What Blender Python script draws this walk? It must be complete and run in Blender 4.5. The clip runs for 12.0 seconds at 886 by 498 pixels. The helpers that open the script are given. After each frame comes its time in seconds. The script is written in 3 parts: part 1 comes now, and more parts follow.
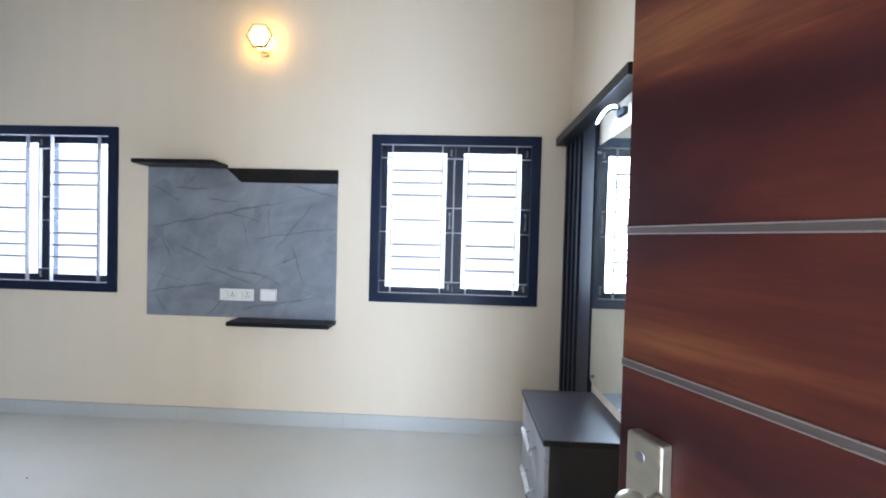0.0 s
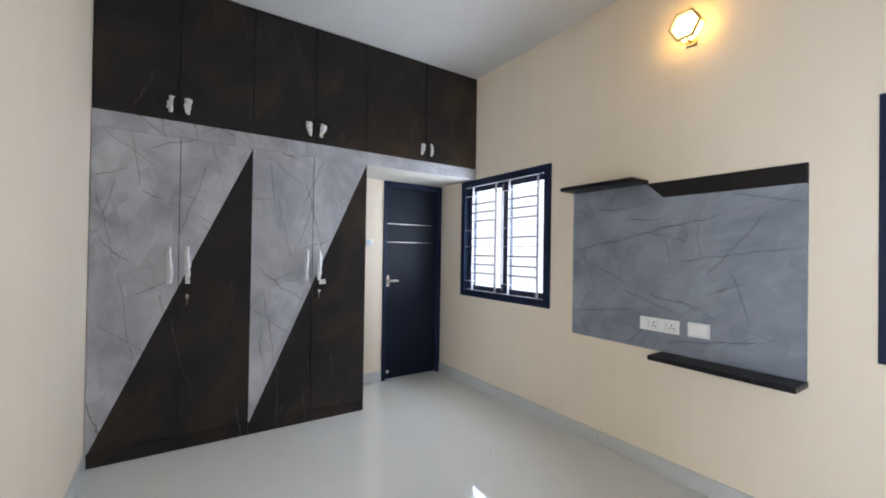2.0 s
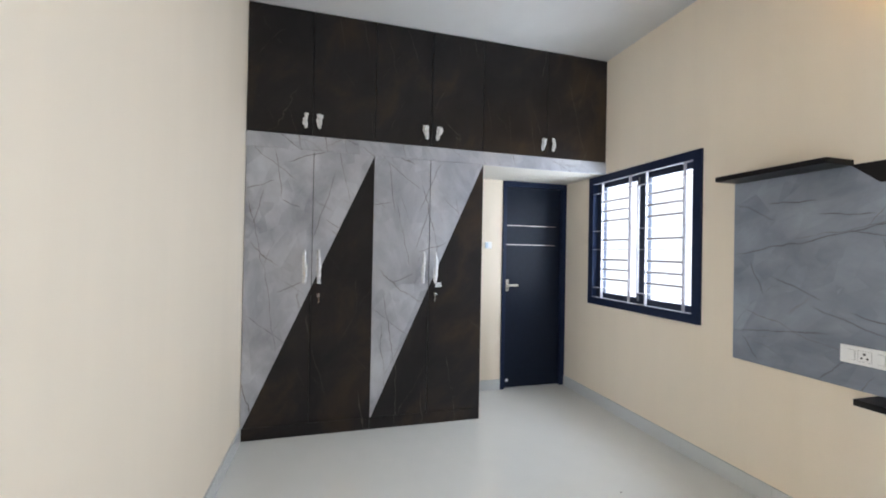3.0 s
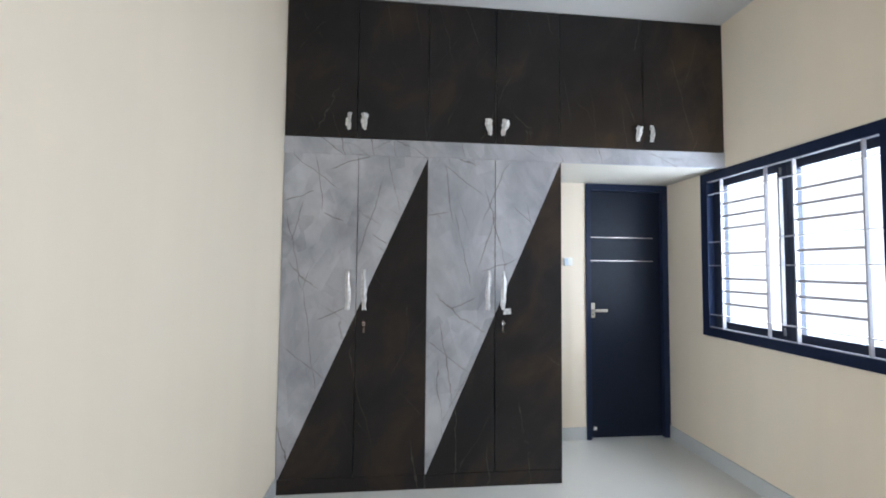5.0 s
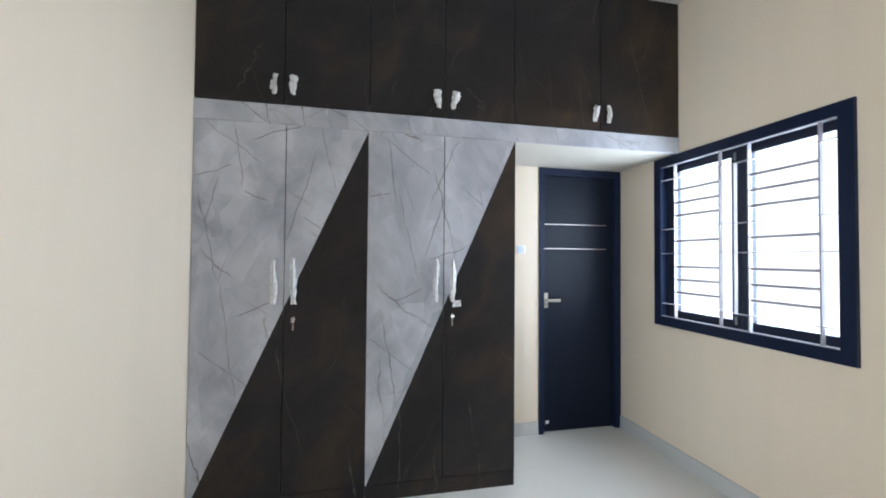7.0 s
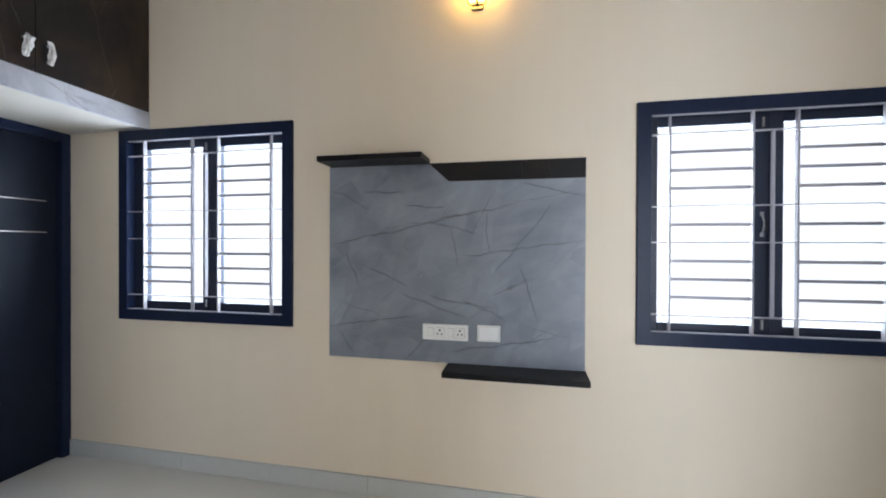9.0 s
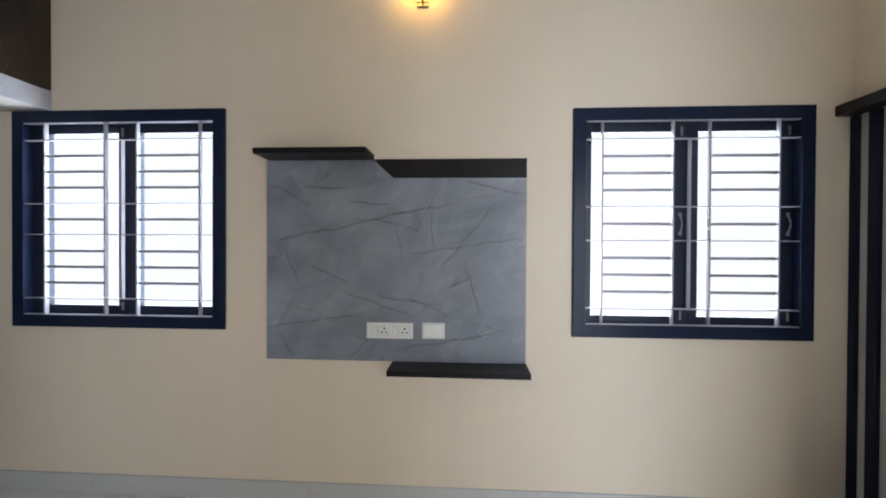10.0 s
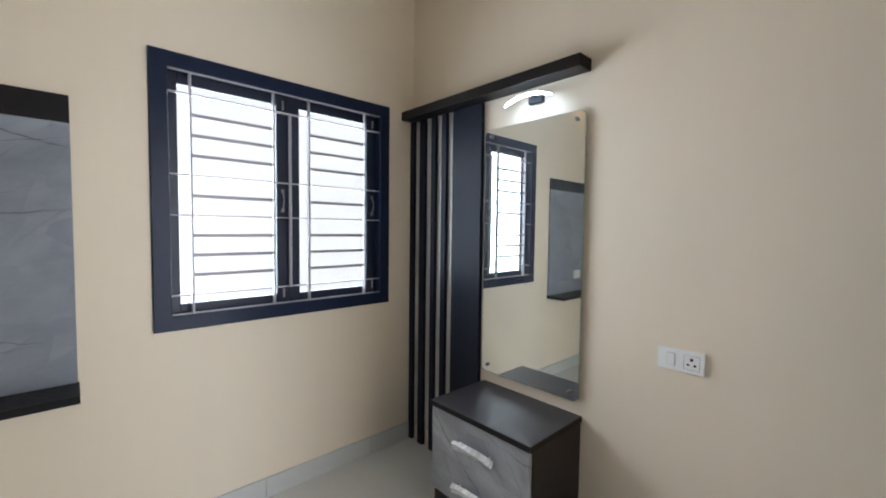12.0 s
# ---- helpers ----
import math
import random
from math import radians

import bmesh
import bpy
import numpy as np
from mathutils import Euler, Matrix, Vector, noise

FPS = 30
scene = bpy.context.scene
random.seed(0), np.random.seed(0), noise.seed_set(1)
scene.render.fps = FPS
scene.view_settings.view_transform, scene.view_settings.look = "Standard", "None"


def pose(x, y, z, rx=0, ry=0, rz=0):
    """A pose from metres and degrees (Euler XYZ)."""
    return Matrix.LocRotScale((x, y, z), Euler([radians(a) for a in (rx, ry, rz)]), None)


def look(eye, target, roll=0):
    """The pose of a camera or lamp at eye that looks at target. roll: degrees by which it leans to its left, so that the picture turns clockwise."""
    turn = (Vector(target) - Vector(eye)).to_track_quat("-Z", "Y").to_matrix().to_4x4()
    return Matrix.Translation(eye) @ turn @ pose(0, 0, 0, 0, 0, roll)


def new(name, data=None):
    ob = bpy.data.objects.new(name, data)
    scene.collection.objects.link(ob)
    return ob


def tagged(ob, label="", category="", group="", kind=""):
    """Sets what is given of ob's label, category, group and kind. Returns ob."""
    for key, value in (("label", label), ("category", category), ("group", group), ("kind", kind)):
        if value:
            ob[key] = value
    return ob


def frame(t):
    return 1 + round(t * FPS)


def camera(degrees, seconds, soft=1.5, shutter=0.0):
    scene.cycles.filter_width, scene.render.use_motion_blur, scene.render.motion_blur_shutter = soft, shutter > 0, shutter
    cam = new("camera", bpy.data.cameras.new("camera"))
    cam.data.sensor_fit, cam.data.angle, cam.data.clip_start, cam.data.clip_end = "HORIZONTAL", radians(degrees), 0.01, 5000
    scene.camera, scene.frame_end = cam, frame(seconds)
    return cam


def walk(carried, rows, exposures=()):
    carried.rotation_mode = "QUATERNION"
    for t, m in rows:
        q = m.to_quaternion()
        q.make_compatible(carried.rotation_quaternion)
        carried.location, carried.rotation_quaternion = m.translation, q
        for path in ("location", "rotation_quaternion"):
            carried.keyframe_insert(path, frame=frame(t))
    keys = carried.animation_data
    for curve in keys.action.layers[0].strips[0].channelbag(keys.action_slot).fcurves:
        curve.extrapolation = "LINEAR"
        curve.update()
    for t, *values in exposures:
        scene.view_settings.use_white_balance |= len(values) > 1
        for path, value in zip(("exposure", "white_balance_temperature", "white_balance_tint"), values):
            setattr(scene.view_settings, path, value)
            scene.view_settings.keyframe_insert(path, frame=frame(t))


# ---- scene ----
cam = camera(95.4, 12.0, soft=1.9)
PATH = [
    (0, (0.395, 0.219, 1.325), (0.313, 2.216, 1.288), 1.5),
    (0.5, (0.283, 0.274, 1.32), (-0.048, 2.247, 1.311), 1.1),
    (1, (0.244, 0.374, 1.349), (-0.585, 2.194, 1.345), 0.6),
    (1.5, (0.208, 0.456, 1.337), (-1.124, 1.948, 1.357), 0.7),
    (2, (0.175, 0.478, 1.342), (-1.489, 1.587, 1.359), 0.9),
    (2.5, (0.106, 0.553, 1.34), (-1.739, 1.324, 1.358), 1.0),
    (3, (0.063, 0.635, 1.353), (-1.863, 1.171, 1.369), 1.1),
    (3.5, (0.044, 0.687, 1.351), (-1.919, 1.069, 1.369), 1.3),
    (3.7, (0.02, 0.69, 1.349), (-1.951, 1.029, 1.367), 1.4),
    (5.5, (-0.637, 0.839, 1.372), (-2.626, 1.016, 1.48), 0.4),
    (6, (-0.701, 0.86, 1.366), (-2.691, 1.036, 1.471), 0.3),
    (6.5, (-0.715, 0.87, 1.364), (-2.703, 1.078, 1.445), 0.0),
    (6.7, (-0.717, 0.874, 1.361), (-2.7, 1.127, 1.426), 0.2),
    (8.3, (-0.767, 0.916, 1.356), (-1.82, 2.616, 1.354), 0.2),
    (8.5, (-0.765, 0.92, 1.36), (-1.58, 2.747, 1.354), 0.1),
    (9, (-0.745, 0.916, 1.361), (-1.147, 2.875, 1.35), 0.2),
    (9.5, (-0.761, 0.909, 1.357), (-1.001, 2.895, 1.349), 0.4),
    (10, (-0.762, 0.917, 1.354), (-0.878, 2.913, 1.338), 0.3),
    (10.5, (-0.719, 0.948, 1.357), (-0.538, 2.94, 1.319), 0.2),
    (11, (-0.597, 0.98, 1.351), (0.117, 2.847, 1.291), 0.1),
    (11.5, (-0.488, 0.984, 1.344), (0.659, 2.621, 1.256), 0.5),
    (12, (-0.466, 0.992, 1.339), (0.89, 2.459, 1.240), 0.7),
]
walk(cam, [(t, look(eye, target, roll)) for t, eye, target, roll in PATH],
     [(0.0, 1.16, 5450, 10), (0.5, 0.82, 5450, 8.5), (1.0, 0.72, 5950, 10), (1.5, 0.86, 6100, 11.5), (2.0, 0.86, 6000, 12), (2.5, 1.06, 6050, 11), (3.5, 1.12, 6050, 10.5),
      (5.5, 1.20, 5850, 8.5), (6.7, 1.22, 5850, 8.5), (8.5, 0.92, 6050, 11.5), (9.0, 0.72, 5950, 11), (9.5, 0.56, 6000, 11.5), (10.5, 0.60, 6100, 12), (11.0, 0.62, 6100, 11.8),
      (11.5, 0.44, 6100, 11.5), (12.0, 0.48, 6250, 11.2)])

# ---- light ----
world = bpy.data.worlds.new("world")
scene.world = world
world.use_nodes = True
wn = world.node_tree.nodes
sky = wn.new("ShaderNodeTexSky")
sky.sky_type = "NISHITA"
sky.sun_disc = False
sky.sun_elevation, sky.sun_rotation = radians(50), radians(20)
world.node_tree.links.new(sky.outputs[0], wn["Background"].inputs[0])
wn["Background"].inputs[1].default_value = 0.1
DAY = 0.80          # brightness of the overcast sky behind the panes
WALL_LAMP = 12.0
MIRROR_LAMP = 42.0
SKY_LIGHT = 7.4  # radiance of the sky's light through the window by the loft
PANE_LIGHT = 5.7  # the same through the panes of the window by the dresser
HALL_FILL = 12.5     # glow added at the unseen east end of the passage behind the entrance
HALL_BACK = 7.0     # daylight at the passage's open south side

# ---- plan (metres) ----
XW, XE, YS, YN, ZC = -3.657, 1.125, 0.045, 3.0, 3.10
XF = -3.03                       # front of wardrobe and loft
W1 = (-3.244, -2.044, 0.903, 2.076)
W2 = (-0.226, 0.932, 0.897, 2.050)
DOOR_X0, DOOR_X1, DOOR_Z = 0.12, 0.90, 2.10     # entrance opening in the south wall
BATH = (2.283, 2.997, 2.08)


# ---- helpers ----
def material(name):
    m = bpy.data.materials.new(name)
    m.use_nodes = True
    nt = m.node_tree
    return m, nt, nt.nodes["Principled BSDF"]


def coords(nt, scale=(1, 1, 1), rot=(0, 0, 0), loc=(0, 0, 0)):
    tc = nt.nodes.new("ShaderNodeTexCoord")
    mp = nt.nodes.new("ShaderNodeMapping")
    mp.inputs["Scale"].default_value = scale
    mp.inputs["Rotation"].default_value = [radians(a) for a in rot]
    mp.inputs["Location"].default_value = loc
    nt.links.new(tc.outputs["Object"], mp.inputs[0])
    return mp.outputs[0]


def noise_tex(nt, vec, scale, detail=4, rough=0.55, distort=0.0):
    n = nt.nodes.new("ShaderNodeTexNoise")
    n.inputs["Scale"].default_value = scale
    n.inputs["Detail"].default_value = detail
    n.inputs["Roughness"].default_value = rough
    n.inputs["Distortion"].default_value = distort
    nt.links.new(vec, n.inputs["Vector"])
    return n.outputs["Fac"]


def ramp(nt, fac, stops):
    r = nt.nodes.new("ShaderNodeValToRGB")
    e = r.color_ramp.elements
    while len(e) < len(stops):
        e.new(0.5)
    for el, (p, c) in zip(e, stops):
        el.position = p
        el.color = (*c, 1) if len(c) == 3 else c
    nt.links.new(fac, r.inputs[0])
    return r.outputs[0]


def grey(v):
    return (v, v, v)


def mixc(nt, fac, a, b):
    m = nt.nodes.new("ShaderNodeMix")
    m.data_type = "RGBA"
    for sock, v in ((m.inputs[0], fac), (m.inputs[6], a), (m.inputs[7], b)):
        if isinstance(v, (int, float)):
            sock.default_value = v
        elif isinstance(v, tuple):
            sock.default_value = (*v, 1)
        else:
            nt.links.new(v, sock)
    return m.outputs[2]


def mul(nt, a, b):
    m = nt.nodes.new("ShaderNodeMath")
    m.operation = "MULTIPLY"
    for sock, v in ((m.inputs[0], a), (m.inputs[1], b)):
        if isinstance(v, (int, float)):
            sock.default_value = v
        else:
            nt.links.new(v, sock)
    return m.outputs[0]


def bump(nt, bsdf, height, strength, distance=0.002):
    b = nt.nodes.new("ShaderNodeBump")
    b.inputs["Strength"].default_value = strength
    b.inputs["Distance"].default_value = distance
    nt.links.new(height, b.inputs["Height"])
    nt.links.new(b.outputs[0], bsdf.inputs["Normal"])


def plain(name, color, rough, metal=0.0, grain=40.0, vary=0.08, relief=0.0, spec=0.5):
    m, nt, b = material(name)
    b.inputs["Specular IOR Level"].default_value = spec
    v = coords(nt)
    n = noise_tex(nt, v, grain, 5)
    n2 = noise_tex(nt, v, grain * 0.08, 2)
    lo = tuple(c * (1 - vary) for c in color)
    hi = tuple(min(1, c * (1 + vary)) for c in color)
    c1 = ramp(nt, n, [(0.3, lo), (0.7, hi)])
    c = mixc(nt, mul(nt, n2, 0.5), c1, color)
    nt.links.new(c, b.inputs["Base Color"])
    b.inputs["Metallic"].default_value = metal
    rr = ramp(nt, n, [(0.3, grey(rough * 0.9)), (0.7, grey(min(1, rough * 1.1)))])
    nt.links.new(rr, b.inputs["Roughness"])
    if relief:
        bump(nt, b, n, relief)
    return m


def wall_paint(name, color, rough=0.6):
    m, nt, b = material(name)
    v = coords(nt)
    big = noise_tex(nt, v, 0.9, 3)
    fine = noise_tex(nt, v, 160, 4)
    roll = noise_tex(nt, v, 14, 3)
    c = ramp(nt, big, [(0.3, tuple(k * 0.965 for k in color)), (0.7, tuple(min(1, k * 1.02) for k in color))])
    marks = noise_tex(nt, coords(nt, (1, 1, 0.06)), 7.0, 4)
    c = mixc(nt, ramp(nt, marks, [(0.42, grey(0)), (0.62, grey(0.35))]), c, tuple(k * 0.95 for k in color))
    nt.links.new(c, b.inputs["Base Color"])
    b.inputs["Roughness"].default_value = rough
    b.inputs["Specular IOR Level"].default_value = 0.35
    add = nt.nodes.new("ShaderNodeMath")
    nt.links.new(mul(nt, fine, 0.5), add.inputs[0])
    nt.links.new(mul(nt, roll, 0.8), add.inputs[1])
    bump(nt, b, add.outputs[0], 0.12, 0.002)
    return m


def turned(nt, axis, angle, stretch, loc=(0, 0, 0)):
    """Coordinates turned in the board's plane about axis and drawn out along the turned direction."""
    tc = nt.nodes.new("ShaderNodeTexCoord")
    mp = nt.nodes.new("ShaderNodeMapping")
    mp.vector_type = "TEXTURE"
    mp.inputs["Location"].default_value = loc
    mp.inputs["Rotation"].default_value = (radians(angle), 0, 0) if axis == "x" else (0, radians(-angle), 0)
    mp.inputs["Scale"].default_value = (1, stretch, 1) if axis == "x" else (stretch, 1, 1)
    nt.links.new(tc.outputs["Object"], mp.inputs[0])
    return mp.outputs[0]


def crack(nt, vec, scale, width, cover, wobble=0.05):
    """Thin broken lines at uneven spacing along the turned direction, 0 to 1."""
    sep = nt.nodes.new("ShaderNodeSeparateXYZ")
    nt.links.new(vec, sep.inputs[0])
    w = nt.nodes.new("ShaderNodeMath")
    w.operation = "MULTIPLY_ADD"
    nt.links.new(noise_tex(nt, vec, 3.0, 5, 0.6), w.inputs[0])
    w.inputs[1].default_value = wobble * 4
    nt.links.new(sep.outputs[2], w.inputs[2])
    bend = nt.nodes.new("ShaderNodeMath")
    bend.operation = "MULTIPLY_ADD"
    nt.links.new(noise_tex(nt, vec, 0.8, 1), bend.inputs[0])
    bend.inputs[1].default_value = 1.1
    nt.links.new(w.outputs[0], bend.inputs[2])
    vo = nt.nodes.new("ShaderNodeTexVoronoi")
    vo.voronoi_dimensions = "1D"
    vo.feature = "DISTANCE_TO_EDGE"
    vo.inputs["Scale"].default_value = scale
    nt.links.new(bend.outputs[0], vo.inputs["W"])
    line = ramp(nt, vo.outputs["Distance"], [(0.0, grey(1)), (width * 0.4, grey(0.8)), (width, grey(0))])
    sh = nt.nodes.new("ShaderNodeVectorMath")
    sh.operation = "ADD"
    sh.inputs[1].default_value = (3.1, 7.7, 5.3)
    nt.links.new(vec, sh.inputs[0])
    mask = ramp(nt, noise_tex(nt, sh.outputs[0], 3.2, 4), [(cover, grey(0)), (cover + 0.10, grey(1))])
    return mul(nt, line, mask)


def vein(nt, warped, axis, x0, z0, x1, z1, width):
    """One tapering vein of the print, from (x0, z0) to (x1, z1) on a board across axis, 0 to 1."""
    run = math.hypot(x1 - x0, z1 - z0)
    cu, cv = (x1 - x0) / run, (z1 - z0) / run
    du, dv = ((cu, 0, cv), (-cv, 0, cu)) if axis == "y" else ((0, cu, cv), (0, -cv, cu))
    flat = (x0 + x1) / 2
    mid = (flat, flat, (z0 + z1) / 2)

    def across(d, near, far):
        dot = nt.nodes.new("ShaderNodeVectorMath")
        dot.operation = "DOT_PRODUCT"
        dot.inputs[1].default_value = d
        nt.links.new(warped, dot.inputs[0])
        off = nt.nodes.new("ShaderNodeMath")
        off.operation = "SUBTRACT"
        off.inputs[1].default_value = sum(m * k for m, k in zip(mid, d))
        nt.links.new(dot.outputs["Value"], off.inputs[0])
        ab = nt.nodes.new("ShaderNodeMath")
        ab.operation = "ABSOLUTE"
        nt.links.new(off.outputs[0], ab.inputs[0])
        mr = nt.nodes.new("ShaderNodeMapRange")
        mr.inputs["From Min"].default_value, mr.inputs["From Max"].default_value = near, far
        mr.inputs["To Min"].default_value, mr.inputs["To Max"].default_value = 1, 0
        nt.links.new(ab.outputs[0], mr.inputs["Value"])
        return mr.outputs[0]
    return mul(nt, across(dv, width * 0.25, width), across(du, run * 0.38, run * 0.54))


def marble(name, axis, angles, tone=1.0, tint=(1, 1, 1), more=0.0, veins=(), origin=(0, 0), ink=(0.052, 0.042, 0.042), depth=0.85):
    m, nt, b = material(name)
    v0 = turned(nt, axis, angles[0], 1.8)
    cloud = noise_tex(nt, v0, 3.0, 6, 0.62, 0.5)
    fine = noise_tex(nt, v0, 26, 5)
    col = ramp(nt, cloud, [(p, tuple(k * tone * h for k, h in zip(c, tint))) for p, c in ((0.35, (0.26, 0.272, 0.31)), (0.5, (0.38, 0.395, 0.435)), (0.65, (0.55, 0.565, 0.60)))])
    col = mixc(nt, mul(nt, fine, 0.2), col, tuple(k * tone for k in (0.30, 0.298, 0.305)))
    for sc, amt in ((5.0, 0.55), (13.0, 0.35)):
        vo = nt.nodes.new("ShaderNodeTexVoronoi")
        vo.inputs["Scale"].default_value = sc
        nt.links.new(turned(nt, axis, angles[1], 1.9, (sc, 0.4, 0.2)), vo.inputs["Vector"])
        bw = nt.nodes.new("ShaderNodeSeparateColor")
        nt.links.new(vo.outputs["Color"], bw.inputs[0])
        shade = ramp(nt, bw.outputs[0], [(0.0, tuple(k * tone * h for k, h in zip((0.25, 0.26, 0.30), tint))), (1.0, tuple(k * tone * h for k, h in zip((0.54, 0.555, 0.59), tint)))])
        soft = ramp(nt, noise_tex(nt, v0, sc * 0.6, 4), [(0.40, grey(0)), (0.62, grey(amt))])
        col = mixc(nt, soft, col, shade)
    for k, (ang, st, sc, wd, cov, amt, c) in enumerate((
            (angles[0], 2.4, 3.6, 0.015, 0.49, 0.85, (0.105, 0.073, 0.062)),
            (angles[1], 2.2, 4.2, 0.016, 0.51, 0.80, (0.125, 0.084, 0.070)),
            (angles[2], 2.0, 4.6, 0.018, 0.52, 0.75, (0.14, 0.100, 0.085)),
            (angles[0] + 22, 1.6, 6.5, 0.05, 0.55, 0.35, (0.17, 0.135, 0.125)))):
        v = turned(nt, axis, ang, st, (1.7 * k + 0.3, 0.9 * k, 2.3 * k))
        col = mixc(nt, mul(nt, crack(nt, v, sc, wd, cov + more), amt), col, c)
    if veins:
        pos = nt.nodes.new("ShaderNodeTexCoord").outputs["Object"]
        wob = nt.nodes.new("ShaderNodeTexNoise")
        wob.inputs["Scale"].default_value = 7.0
        wob.inputs["Detail"].default_value = 5
        nt.links.new(pos, wob.inputs["Vector"])
        sc = nt.nodes.new("ShaderNodeVectorMath")
        sc.operation = "MULTIPLY_ADD"
        sc.inputs[1].default_value = (0.05, 0.05, 0.05)
        nt.links.new(wob.outputs["Color"], sc.inputs[0])
        nt.links.new(pos, sc.inputs[2])
        broken = ramp(nt, noise_tex(nt, pos, 16, 4), [(0.36, grey(0.45)), (0.55, grey(1))])
        ox, oz = origin[0] + 0.025, origin[1] + 0.025    # half the wobble on top
        for x0, z0, x1, z1, wd in veins:
            ends = (x0 + ox, z0 + oz, x1 + ox, z1 + oz)
            if axis == "y":
                col = mixc(nt, mul(nt, vein(nt, sc.outputs[0], axis, *ends, wd * 4), 0.13), col, (0.10, 0.088, 0.088))
            line = vein(nt, sc.outputs[0], axis, *ends, wd * 0.75)
            col = mixc(nt, mul(nt, mul(nt, line, broken), depth), col, ink)
    nt.links.new(col, b.inputs["Base Color"])
    b.inputs["Roughness"].default_value = 0.30
    b.inputs["Specular IOR Level"].default_value = 0.45
    return m


def dark_laminate(name, tint=(0.0108, 0.0092, 0.0096), rust=0.85, rough=0.36, axis="x", spec=0.33, line=1.0):
    m, nt, b = material(name)
    v = turned(nt, axis, 60, 1.6, (1, 4, 2))
    cloud = noise_tex(nt, v, 3.1, 5, 0.58, 0.4)
    base = ramp(nt, cloud, [(0.38, tint), (0.52, tuple(k * 1.6 for k in tint)), (0.68, (0.044, 0.029, 0.019))])
    base = mixc(nt, rust, tint, base)
    col = base
    for k, (ang, st, sc, wd, cov, amt) in enumerate(((100, 2.4, 4.6, 0.012, 0.52, 0.44), (62, 2.0, 4.4, 0.010, 0.55, 0.38), (125, 1.6, 5.2, 0.013, 0.57, 0.32))):
        v2 = turned(nt, axis, ang, st, (2.1 * k, 1.3 * k, 0.7 * k))
        col = mixc(nt, mul(nt, crack(nt, v2, sc, wd, cov), amt * line), col, (0.17, 0.145, 0.125))
    nt.links.new(col, b.inputs["Base Color"])
    fine = noise_tex(nt, v, 60, 4)
    rr = ramp(nt, fine, [(0.3, grey(rough - 0.05)), (0.7, grey(rough + 0.05))])
    nt.links.new(rr, b.inputs["Roughness"])
    b.inputs["Specular IOR Level"].default_value = spec
    bump(nt, b, fine, 0.06, 0.0008)
    return m


def mahogany(name):
    m, nt, b = material(name)
    v = coords(nt, (0.75, 2.6, 4.6), (0, 4, 0), (0.2, 0, 0.65))
    streak = noise_tex(nt, v, 1.3, 5, 0.6, 0.7)
    v2 = coords(nt, (2.2, 6.0, 60.0), (0, 4, 0))
    fine = noise_tex(nt, v2, 2.2, 7, 0.68, 0.4)
    base = ramp(nt, streak, [(0.35, (0.021, 0.0056, 0.0064)), (0.45, (0.042, 0.0098, 0.0080)), (0.53, (0.066, 0.0175, 0.0098)), (0.62, (0.112, 0.042, 0.0170))])
    col = mixc(nt, ramp(nt, fine, [(0.42, grey(0)), (0.68, grey(0.55))]), base, (0.026, 0.0065, 0.006))
    nt.links.new(col, b.inputs["Base Color"])
    b.inputs["Roughness"].default_value = 0.36
    b.inputs["Specular IOR Level"].default_value = 0.22
    bump(nt, b, fine, 0.05, 0.001)
    return m


def floor_tile(name):
    m, nt, b = material(name)
    v = coords(nt)
    big = noise_tex(nt, v, 0.8, 4)
    mid = noise_tex(nt, v, 6, 6, 0.65)
    base = ramp(nt, big, [(0.3, (0.68, 0.68, 0.645)), (0.7, (0.75, 0.745, 0.71))])
    base = mixc(nt, mul(nt, ramp(nt, mid, [(0.45, grey(0)), (0.75, grey(1))]), 0.3), base, (0.78, 0.765, 0.73))
    nt.links.new(base, b.inputs["Base Color"])
    rr = ramp(nt, noise_tex(nt, v, 3, 4), [(0.3, grey(0.035)), (0.7, grey(0.07))])
    nt.links.new(rr, b.inputs["Roughness"])
    b.inputs["Specular IOR Level"].default_value = 0.5
    bump(nt, b, noise_tex(nt, v, 1.7, 2), 0.03, 0.01)
    return m


def glow(name, color, strength, base=0.9):
    m, nt, b = material(name)
    b.inputs["Base Color"].default_value = (*(k * base for k in color), 1)
    b.inputs["Emission Color"].default_value = (*color, 1)
    b.inputs["Emission Strength"].default_value = strength
    return m


def pane_glass(name):
    m, nt, b = material(name)
    nt.nodes.remove(b)
    tr, gl, mx = (nt.nodes.new(k) for k in ("ShaderNodeBsdfTransparent", "ShaderNodeBsdfGlossy", "ShaderNodeMixShader"))
    tr.inputs[0].default_value = (0.95, 0.97, 0.97, 1)
    gl.inputs["Roughness"].default_value = 0.25
    mx.inputs[0].default_value = 0.05
    nt.links.new(tr.outputs[0], mx.inputs[1])
    nt.links.new(gl.outputs[0], mx.inputs[2])
    nt.links.new(mx.outputs[0], nt.nodes["Material Output"].inputs[0])
    return m


